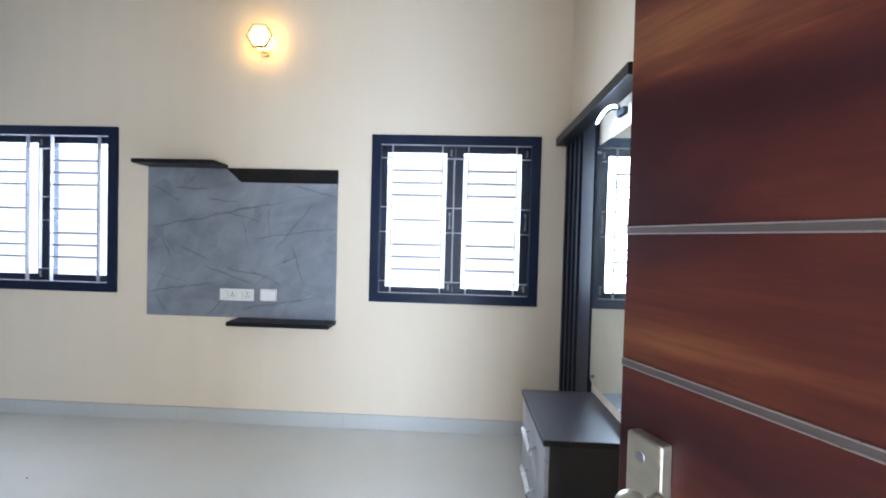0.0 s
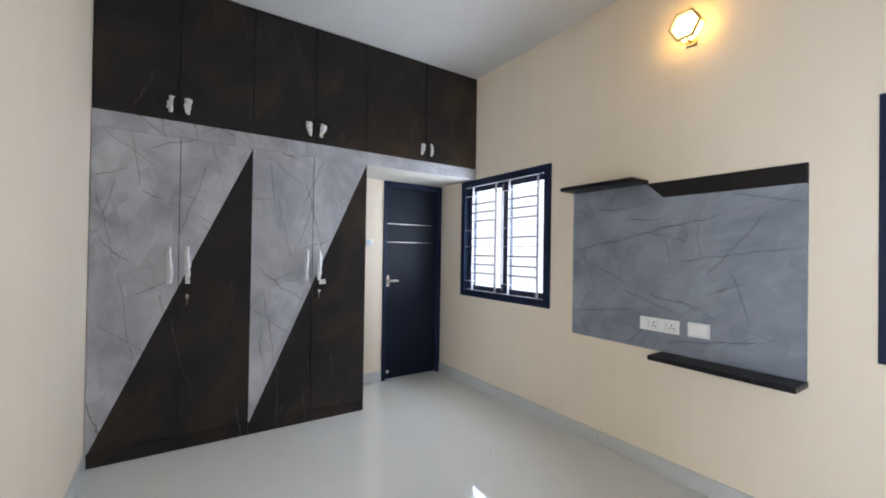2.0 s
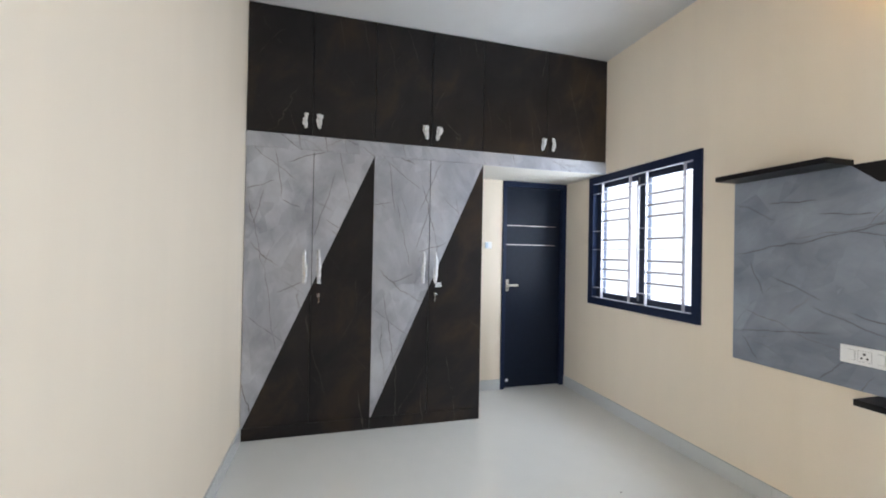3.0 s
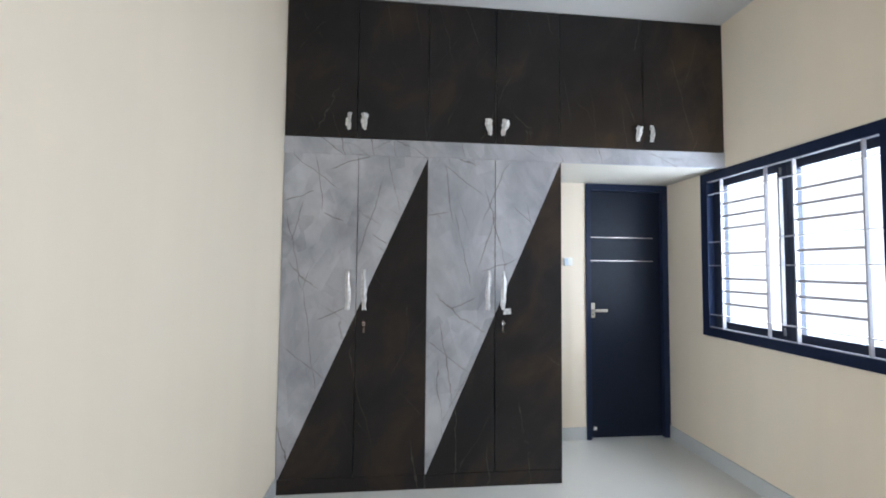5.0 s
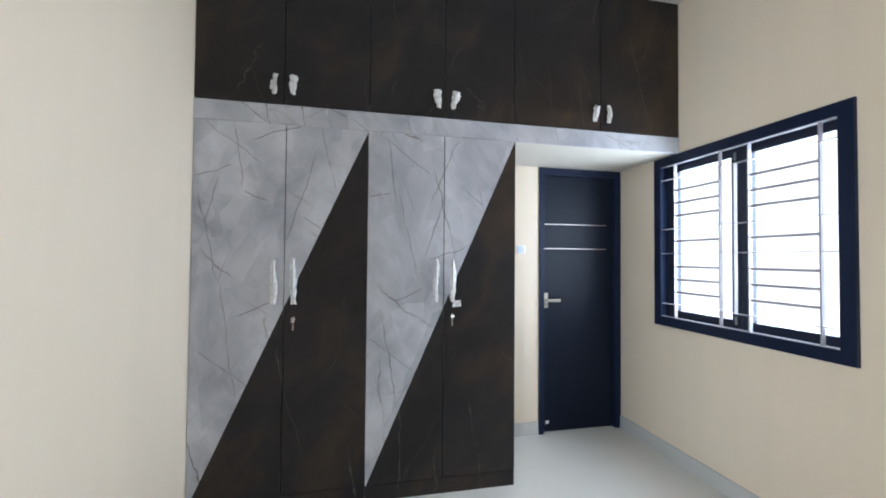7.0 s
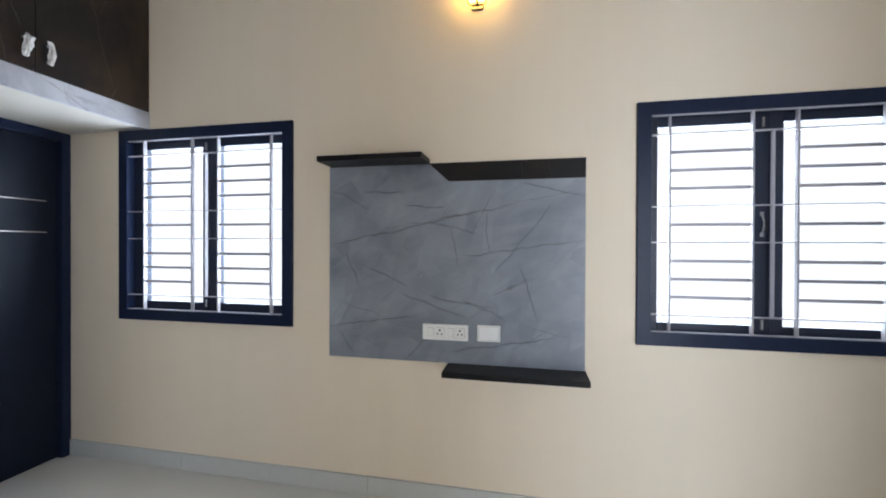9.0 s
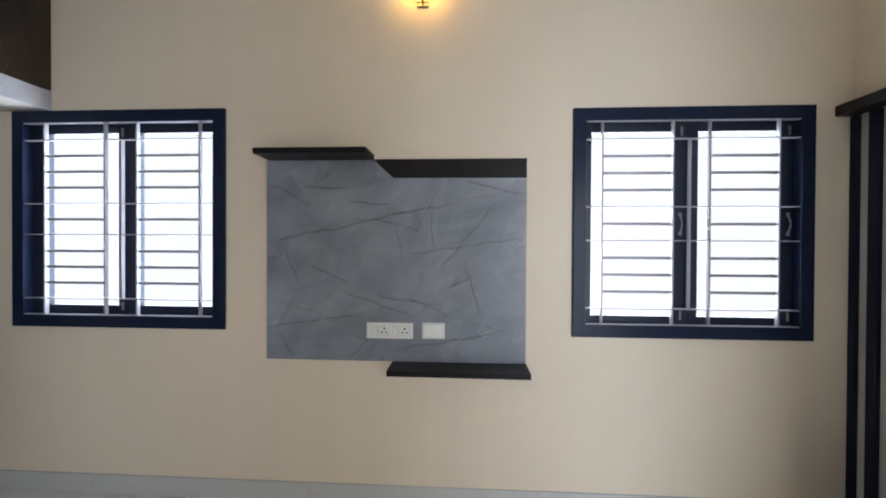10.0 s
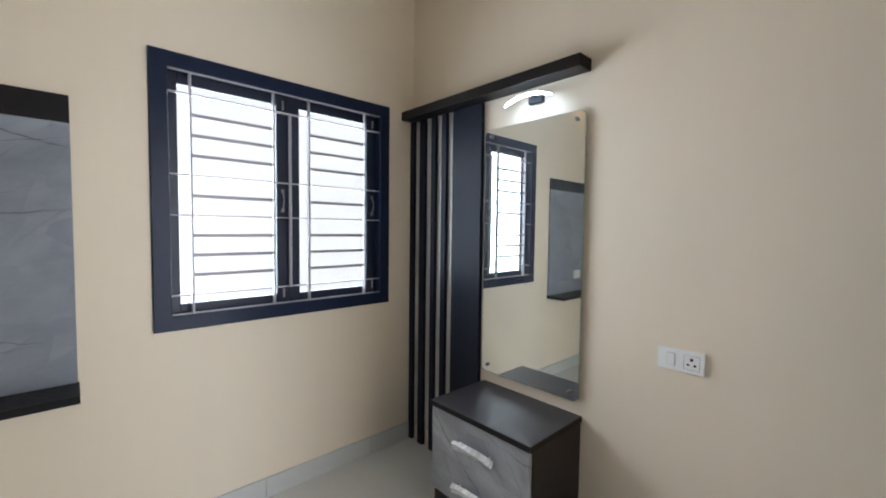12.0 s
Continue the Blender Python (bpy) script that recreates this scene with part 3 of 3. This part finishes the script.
# ---- bathroom door ----
def lever(root, x, y, z, sgn):
    """Plate with a lever, on a leaf that faces +x; the lever points along sgn in y."""
    part("handle_plate", B(x, x + 0.006, y - 0.017, y + 0.017, z - 0.060, z + 0.058, 0.002), BRASS, root, "brushed nickel handle plate")
    hb = cyl(bmesh.new(), (x + 0.006, y, z), (x + 0.045, y, z), 0.010)
    box(hb, x + 0.036, x + 0.050, min(y, y + sgn * 0.105), max(y, y + sgn * 0.105), z - 0.011, z + 0.011, 0.004)
    part("lever", hb, BRASS, root, "brushed nickel lever")
    part("keyhole", cyl(bmesh.new(), (x + 0.0055, y, z - 0.034), (x + 0.0075, y, z - 0.034), 0.006), HOLE, root)


y0, y1, zt = BATH
root = thing("door_1", (XW, y0, 0), "closed dark laminate door with two silver strips", "door", kind="structure")
fb = bmesh.new()
xa, xb = XW - 0.075, XW + 0.016
box(fb, xa, xb, y0, y0 + 0.040, 0, zt, 0.003)
box(fb, xa, xb, y1 - 0.052, y1, 0, zt, 0.003)
box(fb, xa, xb, y0 + 0.040, y1 - 0.052, zt - 0.055, zt, 0.003)
part("door_frame", fb, NAVY, root)
leaf = part("leaf", B(XW - 0.055, XW - 0.018, y0 + 0.042, y1 - 0.054, 0.006, zt - 0.057, 0.002), BATHDOOR, root)
LX = XW - 0.018
for z in (1.637, 1.443):
    part("strip", B(LX, LX + 0.003, 2.329, 2.882, z - 0.0035, z + 0.0035, 0.001), STRIP, root, "thin silver strip")
lever(root, LX, 2.350, 1.035, 1)
part("sticker", B(LX, LX + 0.001, 2.352, 2.378, 0.066, 0.092), PLASTIC, root, "small white sticker")


# ---- socket plates ----
def plate(name, x0, x1, z0, z1, label, holes, rockers):
    """A plate in its own plane: width along x, face to -y, back at y = 0."""
    w, h = x1 - x0, z1 - z0
    root = new(name, mesh_of(name, B(-w / 2, w / 2, -0.011, 0, -h / 2, h / 2, 0.0035), PLASTIC))
    tagged(root, label, "socket" if holes else "switch")
    for rx in rockers:
        # grey sheet behind the rocker draws its gap's shade as an outline
        part("rocker_gap", B(rx - 0.0137, rx + 0.0137, -0.0114, -0.010, -0.0232, 0.0232), GAP, root)
        part("rocker", B(rx - 0.0125, rx + 0.0125, -0.0155, -0.010, -0.022, 0.022, 0.002), PLASTIC, root)
    for hx in holes:
        part("insert_gap", B(hx - 0.0252, hx + 0.0252, -0.0114, -0.010, -0.0252, 0.0252), GAP, root)
        part("socket_insert", B(hx - 0.024, hx + 0.024, -0.0125, -0.010, -0.024, 0.024, 0.001), PLASTIC, root)
        for dx, dz, r in ((0, 0.011, 0.0054), (-0.0105, -0.008, 0.0043), (0.0105, -0.008, 0.0043)):
            part("hole", cyl(bmesh.new(), (hx + dx, -0.0133, dz), (hx + dx, -0.011, dz), r), HOLE, root)
    return root


s = plate("socket_plate", -1.275, -1.033, 0.874, 0.957, "white twin socket and switch plate on the marble panel", (-0.028, 0.078), (-0.076, 0.030))
s.matrix_basis = pose(-1.154, 2.980, 0.9155)
s = plate("switch_plate", -0.987, -0.870, 0.877, 0.960, "white blank cover plate on the marble panel", (), ())
part("cover_gap", B(-0.0512, 0.0512, -0.0114, -0.010, -0.0352, 0.0352), GAP, s)
part("cover", B(-0.050, 0.050, -0.0135, -0.010, -0.034, 0.034, 0.002), PLASTIC, s)
s.matrix_basis = pose(-0.9285, 2.980, 0.9185)
s = plate("socket_plate", 0, 0.152, 0, 0.080, "white switch and socket plate on the cream wall", (0.036,), (-0.030,))
s.matrix_basis = pose(XE, 1.453, 0.882, 0, 0, -90)
s = plate("switch_plate", 0, 0.070, 0, 0.066, "white switch plate with blue protective film", (), ())
part("film", B(-0.034, -0.004, -0.0125, -0.0105, -0.026, 0.026), BLUEFILM, s, "pale blue protective film")
part("rocker", B(0.004, 0.029, -0.0155, -0.010, -0.022, 0.022, 0.002), PLASTIC, s)
s.matrix_basis = pose(XW, 2.133, 1.431, 0, 0, 90)

# ---- TV unit ----
root = thing("tv_panel", (-1.812, YN, 0.752), "grey marble laminate TV panel with dark shelves on the wall", "wall panel")
part("panel", prism([(-1.812, 0.754), (-0.459, 0.754), (-0.459, 1.702), (-1.138, 1.702), (-1.247, 1.797), (-1.812, 1.797)], "y", 2.982, 2.999, 0.001), MARBLE_TV, root)
part("top_band", prism([(-1.1395, 1.7025), (-0.459, 1.7025), (-0.459, 1.799), (-1.2475, 1.799)], "y", 2.978, 2.999, 0.001), SHELF, root, "dark laminate band")
part("upper_shelf", prism([(-1.800, 2.999), (-1.800, 2.815), (-1.245, 2.815), (-1.245, 2.999)], "z", 1.797, 1.825, 0.0015), SHELF, root, "dark floating shelf")
part("lower_shelf", B(-1.142, -0.455, 2.822, 2.999, 0.726, 0.7535, 0.0015), SHELF, root, "dark floating shelf")

# ---- wardrobe ----
LAM = 0.0012


def clip(poly, p, q, keep_left):
    """Keeps the part of a polygon on one side of the line p to q."""
    def side(a):
        v = (q[0] - p[0]) * (a[1] - p[1]) - (q[1] - p[1]) * (a[0] - p[0])
        return v if keep_left else -v
    out = []
    for a, b in zip(poly, poly[1:] + poly[:1]):
        sa, sb = side(a), side(b)
        if sa >= 0:
            out.append(a)
        if sa * sb < 0:
            t = sa / (sa - sb)
            out.append((a[0] + t * (b[0] - a[0]), a[1] + t * (b[1] - a[1])))
    return out


def wrapped_handle(door, x, y, z0, z1, seed, wide=0.016, tail=False, flare=0.0):
    """A steel pull, upright, still in crumpled clear film."""
    rnd = random.Random(seed)
    hb = bmesh.new()
    n = 12
    tube(hb, [(x + 0.024 + 0.006 * math.sin(math.pi * i / n), y, z0 + (z1 - z0) * i / n) for i in range(n + 1)], 0.0075, 10)
    for z in (z0 + 0.012, z1 - 0.012):
        cyl(hb, (x, y, z), (x + 0.025, y, z), 0.006, seg=10)
    part("handle", hb, STEEL, door, "brushed steel pull handle", True)
    wb = bmesh.new()
    rings, seg = 9, 8
    L = z1 - z0
    lo, hi = z0 - L * 0.05, z1 - L * rnd.uniform(-0.03, 0.08)
    rows = []
    for i in range(rings):
        f = i / (rings - 1)
        w = wide * (0.66 + 0.26 * math.sin(math.pi * min(1, f * 1.15)) + rnd.uniform(-0.12, 0.14))
        w *= 1 + 1.3 * abs(flare) * (f - 0.3)
        cy = y + rnd.uniform(-0.003, 0.003) + 0.004 * math.sin(5 * f + seed) + 0.018 * flare * (f - 0.4)
        twist = 0.5 * math.sin(3.1 * f + seed)
        row = []
        for k in range(seg):
            a = 2 * math.pi * k / seg + twist
            r = (1.18, 0.80)[k % 2] * rnd.uniform(0.88, 1.1)
            row.append(wb.verts.new((max(x + 0.002, x + 0.026 + 0.55 * w * r * math.cos(a)), cy + w * r * math.sin(a), lo + (hi - lo) * f + rnd.uniform(-0.004, 0.004))))
        rows.append(row)
    for a, b in zip(rows, rows[1:]):
        for k in range(seg):
            wb.faces.new((a[k], a[(k + 1) % seg], b[(k + 1) % seg], b[k]))
    if tail:
        v = [wb.verts.new((x + 0.030, y - 0.004, lo - 0.030)), wb.verts.new((x + 0.026, y + 0.050, lo - 0.026)), wb.verts.new((x + 0.028, y + 0.046, lo + 0.010)), wb.verts.new((x + 0.030, y + 0.004, lo + 0.006))]
        wb.faces.new(v)
    bmesh.ops.recalc_face_normals(wb, faces=wb.faces)
    part("plastic_wrap", wb, WRAP, door, "crumpled clear plastic wrap")


def lock_and_key(door, x, y, z, lean):
    lb = cyl(bmesh.new(), (x, y, z), (x + 0.007, y, z), 0.013, 0.011, 20)
    part("lock", lb, CHROME, door, "round chrome lock")
    kb = B(x + 0.006, x + 0.022, y - 0.0012, y + 0.0012, z - 0.005, z + 0.005)
    tube(kb, [(x + 0.022, y + 0.009 * math.sin(2 * math.pi * i / 16), z - 0.006 + 0.009 * math.cos(2 * math.pi * i / 16)) for i in range(17)], 0.002, 6)
    box(kb, x + 0.018, x + 0.021, y - 0.004 + lean, y + 0.004 + lean, z - 0.062, z - 0.014, 0.001)
    part("key", kb, CHROME, door, "steel key hanging from the lock")


UNITS = ((YS + 0.003, 0.941, (0.062, 0.092), (0.941, 2.068)), (0.943, 1.826, (0.950, 0.092), (1.822, 2.072)))
SEAMS = (0.503, 1.383)
DZ0, DZ1 = 0.092, 2.0765
for u, ((a, b, p, q), seam) in enumerate(zip(UNITS, SEAMS)):
    root = thing("wardrobe", (XW, a, 0), "two-door wardrobe in dark brown and grey marble laminate", "wardrobe", "wardrobe units")
    body = bmesh.new()
    box(body, XW + 0.002, XF - 0.020, a, b, 0.0, DZ1)
    part("body", body, DARK, root)
    part("plinth", B(XF - 0.020, XF - 0.004, a, b, 0.0, DZ0 - 0.004, 0.001), DARK, root)
    for d, (da, db) in enumerate(((a + 0.0005, seam - 0.0022), (seam + 0.0022, b - 0.0005))):
        door = part("door", B(XF - 0.020, XF - LAM, da, db, DZ0, DZ1), DARK, root)
        rect = [(da, DZ0), (db, DZ0), (db, DZ1), (da, DZ1)]
        light, dark = clip(rect, p, q, True), clip(rect, p, q, False)
        part("marble_inlay", prism(light, "x", XF - LAM, XF), MARBLE, door, "grey marble laminate above the diagonal")
        part("dark_inlay", prism(dark, "x", XF - LAM, XF), DARK, door, "dark brown laminate below the diagonal")
        hy = seam - 0.048 if d == 0 else seam + 0.050
        wrapped_handle(door, XF, hy, 1.118, 1.352, 10 * u + d, 0.017, tail=(u == 1 and d == 1))
        if d == 1:
            lock_and_key(door, XF, hy + 0.001, 1.027, 0.002 * (1 - 2 * u))

bz0, bz1 = 2.084, 2.184
setting("loft_slab", B(XW, XF - 0.018, YS, YN, bz0, bz1), SOFFIT, "cream painted loft slab over the door recess", "slab")
setting("fascia", B(XF - 0.018, XF + 0.001, YS, YN, bz0 - 0.006, bz1, 0.001), FASCIA, "grey marble laminate fascia under the loft", "trim")
LS = (YS + 0.002, 0.490, 0.943, 1.385, 1.818, 2.406, 2.997)
for u in range(3):
    a, s_, b = LS[2 * u], LS[2 * u + 1], LS[2 * u + 2]
    root = thing("loft_cabinet", (XW, a, bz1), "two-door dark brown laminate loft cabinet below the ceiling", "cabinet", "loft cabinets")
    part("body", B(XW + 0.002, XF - 0.020, a + 0.0005, b - 0.0005, bz1, ZC), DARK, root)
    for d, (da, db) in enumerate(((a + 0.0015, s_ - 0.002), (s_ + 0.002, b - 0.0015))):
        door = part("door", B(XF - 0.020, XF + 0.001, da, db, bz1 + 0.004, ZC - 0.006, 0.0012), DARK, root)
        hy = s_ - 0.048 if d == 0 else s_ + 0.050
        wrapped_handle(door, XF + 0.001, hy, 2.238, 2.340, 40 + 7 * u + d, 0.016, flare=(0.2, -0.7, -1.0, 1.0, 0.7, -0.3)[2 * u + d])

# ---- dresser ----
root = thing("wall_cladding", (1.100, 2.405, 0), "dark fluted wall panel with upright battens in the corner", "wall panel")
part("board", B(1.100, XE - 0.001, 2.405, 2.618, 0, 1.990, 0.0015), BATTEN, root)
part("backing", B(XE - 0.004, XE - 0.0008, 2.6185, 2.9965, 0.101, 1.989), BACKING, root, "pale laminate strip between the battens")
for a, b in ((2.672, 2.710), (2.764, 2.800), (2.858, 2.906), (2.962, 2.997)):
    part("batten", B(1.100, XE - 0.001, a, b, 0, 1.990, 0.0015), BATTEN, root)
tagged(part("pelmet_shelf", B(1.030, XE - 0.001, 1.826, 2.998, 1.994, 2.044, 0.002), SHELF, None), "dark laminate pelmet shelf on the wall above the mirror", "shelf")


def rounded(y0, y1, z0, z1, r, n=6):
    pts = []
    for cy, cz, a0 in ((y1 - r, z0 + r, -90), (y1 - r, z1 - r, 0), (y0 + r, z1 - r, 90), (y0 + r, z0 + r, 180)):
        for i in range(n + 1):
            a = radians(a0 + 90 * i / n)
            pts.append((cy + r * math.cos(a), cz + r * math.sin(a)))
    return pts


root = thing("mirror", (1.10, 1.832, 0.606), "frameless wall mirror with rounded corners on chrome studs", "mirror")
part("glass", prism(rounded(1.832, 2.381, 0.606, 1.842, 0.03), "x", 1.1052, 1.1100), EDGE, root)
part("silvering", prism(rounded(1.8335, 2.3795, 0.6075, 1.8405, 0.029), "x", 1.1046, 1.1052), MIRROR, root)
for y, z in ((1.872, 1.806), (2.340, 1.806), (2.340, 0.643), (1.872, 0.643)):
    sb = cyl(bmesh.new(), (1.0985, y, z), (XE, y, z), 0.005)
    cyl(sb, (1.0965, y, z), (1.1045, y, z), 0.008, 0.009, 20)
    part("stud", sb, DULL, root, "", True)

root = thing("mirror_lamp", (XE, 2.10, 1.93), "curved white LED mirror light on a dark bracket", "lamp")
arc = []
for i in range(25):
    f = -1 + 2 * i / 24
    arc.append((1.040, 2.083 + 0.124 * f, 1.913 + 0.027 * (1 - f * f)))
part("tube", tube(bmesh.new(), arc, [0.0060 * (1 - 0.45 * abs(i / 12 - 1) ** 4) for i in range(25)], 12), COOL, root, "glowing white LED tube", True)
back = [(x + 0.010, y, z + 0.004) for x, y, z in arc]
part("tube_housing", tube(bmesh.new(), back, 0.0052, 10), SASH, root, "dark metal lamp housing", True)
ab = B(1.050, 1.110, 2.074, 2.092, 1.940, 1.950, 0.003)
part("arm", ab, SASH, root)
part("wall_box", B(1.100, XE, 2.045, 2.121, 1.916, 1.948, 0.006), GREYBOX, root, "grey metal wall box")

root = thing("drawer_unit", (0.752, 1.822, 0), "two-drawer dresser unit in dark and grey marble laminate", "drawer unit")
part("top", B(0.750, XE - 0.001, 1.824, 2.378, 0.520, 0.546, 0.0015), TOPLAM, root, "charcoal laminate top")
# dark strips put the shade of the top's front and side edges into colour
part("edge_shade", B(0.7482, 0.750, 1.823, 2.378, 0.521, 0.5445, 0.0006), SHELF, root, "near-black strip for the shaded edge of the top")
part("edge_shade", B(0.7505, XE - 0.001, 1.8222, 1.824, 0.521, 0.5445, 0.0006), SHELF, root, "near-black strip for the shaded edge of the top")
part("body", B(0.776, XE - 0.001, 1.828, 2.374, 0.0, 0.520), CARCASS, root)
for z0, z1, hz, sd in ((0.3225, 0.517, 0.412, 71), (0.130, 0.321, 0.220, 72)):
    dr = part("drawer", B(0.758, 0.776, 1.833, 2.374, z0, z1, 0.0012), MARBLE_DRAWER, root, "grey marble laminate drawer front")
    rnd = random.Random(sd)
    hb = bmesh.new()
    tube(hb, [(0.732 - 0.006 * math.sin(math.pi * i / 12), 2.010 + 0.19 * i / 12, hz) for i in range(13)], 0.0075, 10)
    for y in (2.025, 2.185):
        cyl(hb, (0.758, y, hz), (0.732, y, hz), 0.006, seg=10)
    part("handle", hb, STEEL, dr, "brushed steel pull handle", True)
    wb, rows = bmesh.new(), []
    for i in range(9):
        f = i / 8
        w = 0.017 + rnd.uniform(-0.002, 0.002) + 0.009 * max(0.0, 0.45 - f)     # flared at one end
        twist = 0.4 * math.sin(3 * f + sd)
        row = []
        for k in range(8):
            a, r = 2 * math.pi * k / 8 + twist, w * (1.15, 0.82)[k % 2] * rnd.uniform(0.9, 1.08)
            row.append(wb.verts.new((min(0.757, 0.730 + 0.6 * r * math.cos(a)), 1.994 + 0.215 * f + rnd.uniform(-0.003, 0.003), hz + 0.006 * math.sin(4 * f) + r * math.sin(a))))
        rows.append(row)
    for a, b in zip(rows, rows[1:]):
        for k in range(8):
            wb.faces.new((a[k], a[(k + 1) % 8], b[(k + 1) % 8], b[k]))
    part("plastic_wrap", wb, WRAP, dr, "crumpled clear plastic wrap")

# ---- wall lamp ----
lx, lz_ = -0.993, 2.680


def hexa(r):
    return [(lx + r * math.cos(math.pi * k / 3), lz_ + r * math.sin(math.pi * k / 3)) for k in range(6)]


root = thing("wall_lamp", (lx, YN, 2.60), "hexagonal wall lamp with a warm glowing glass", "lamp")
part("diffuser", prism(hexa(0.074), "y", 2.916, 2.976, 0.004), WARM, root, "glowing warm glass")
fb = bmesh.new()
for r0, r1, ya, yb in ((0.091, 0.077, 2.904, 2.918), (0.090, 0.080, 2.974, 2.982)):
    o0, i0 = hexa(r0), hexa(r1)
    vo = [[fb.verts.new((p[0], y, p[1])) for p in pts] for pts, y in ((o0, ya), (o0, yb), (i0, yb), (i0, ya))]
    for j in range(4):
        for k in range(6):
            fb.faces.new((vo[j][k], vo[j][(k + 1) % 6], vo[(j + 1) % 4][(k + 1) % 6], vo[(j + 1) % 4][k]))
for x, z in hexa(0.085):
    cyl(fb, (x, 2.912, z), (x, 2.978, z), 0.003, seg=8)
bmesh.ops.recalc_face_normals(fb, faces=fb.faces)
part("cage", fb, BRASS, root, "thin grey metal hexagon frame")
sb = B(lx - 0.030, lx + 0.030, 2.985, YN, lz_ - 0.098, lz_ - 0.056, 0.004)
cyl(sb, (lx, 2.986, lz_ - 0.078), (lx, 2.945, lz_ - 0.070), 0.007)
part("bracket", sb, BRASS, root, "small metal wall bracket")
for k in (0, 2):
    x, z = hexa(0.06)[k + 1]
    part("stay", cyl(bmesh.new(), (x, 2.976, z), (x, YN, z), 0.003, seg=8), BRASS, root)

# ---- entrance door, standing open ----
HINGE = Vector((0.886, 0.022, 0))
EDGE_PT = Vector((0.590, 0.700, 0))
dv = EDGE_PT - HINGE
W = dv.length
root = new("door_2")
root.empty_display_size = 0.1
root["base"] = (0, 0, 0)
tagged(root, "open mahogany laminate door with silver strips", "door", kind="structure")
lf = part("leaf", B(0, W, -0.034, 0, 0.008, 2.06, 0.0015), MAHOGANY, root)
for z in (1.640, 1.3435, 1.1905):
    strip = part("strip", B(0.0, W, -0.002, 0.0006, z - 0.0040, z + 0.0040), CHANNEL, root, "dull silver inlaid channel strip")
    for zl in (z - 0.0040, z + 0.0040):
        part("lip", B(0.0, W, -0.001, 0.0020, zl - 0.0007, zl + 0.0007), LIP, strip, "thin bright metal lip")
# lock plate with a ball knob near the free edge
px = W - 0.052
part("lock_plate", B(px - 0.019, px + 0.025, 0, 0.018, 0.905, 1.124, 0.0035), BRASS, root, "brushed nickel lock plate")
sc = cyl(bmesh.new(), (px + 0.006, 0.017, 1.103), (px + 0.006, 0.0192, 1.103), 0.0065, 0.0058, 20)
box(sc, px + 0.001, px + 0.011, 0.0188, 0.0197, 1.1022, 1.1038)
part("screw", sc, DULL, root, "small slotted screw")
kb = cyl(bmesh.new(), (px - 0.020, 0.017, 1.066), (px - 0.020, 0.040, 1.066), 0.012, 0.010, 20)
ball = bmesh.ops.create_uvsphere(kb, u_segments=20, v_segments=12, radius=0.021)
bmesh.ops.transform(kb, matrix=Matrix.Translation((px - 0.020, 0.052, 1.066)) @ Matrix.Diagonal((1, 0.8, 1, 1)), verts=ball["verts"])
part("knob", kb, BRASS, root, "round brushed nickel knob", True)
for z in (0.25, 1.05, 1.85):
    part("hinge", cyl(bmesh.new(), (-0.006, -0.002, z - 0.05), (-0.006, -0.002, z + 0.05), 0.006), STRIP, root)
root.matrix_basis = pose(HINGE.x, HINGE.y, 0, 0, 0, math.degrees(math.atan2(dv.y, dv.x)))

fb = bmesh.new()
box(fb, DOOR_X0, DOOR_X0 + 0.03, YS - 0.17, YS + 0.004, 0, DOOR_Z, 0.002)
box(fb, DOOR_X1 - 0.012, DOOR_X1, YS - 0.17, YS + 0.004, 0, DOOR_Z, 0.002)
box(fb, DOOR_X0 + 0.03, DOOR_X1 - 0.012, YS - 0.17, YS + 0.004, DOOR_Z - 0.035, DOOR_Z, 0.002)
setting("door_frame", fb, MAHOGANY, "mahogany frame of the entrance", "door frame")

# a crumb of cement left on the floor
bm = bmesh.new()
bmesh.ops.create_icosphere(bm, subdivisions=2, radius=0.006)
for v in bm.verts:
    v.co *= 0.8 + 0.5 * noise.noise(v.co * 300)
    v.co.z *= 0.6
bmesh.ops.translate(bm, verts=bm.verts, vec=(-1.885, 2.26, 0.003))
tagged(part("cement_crumb", bm, plain("cement", (0.22, 0.20, 0.18), 0.9), None), "small grey cement crumb lying on the tile floor", "debris")
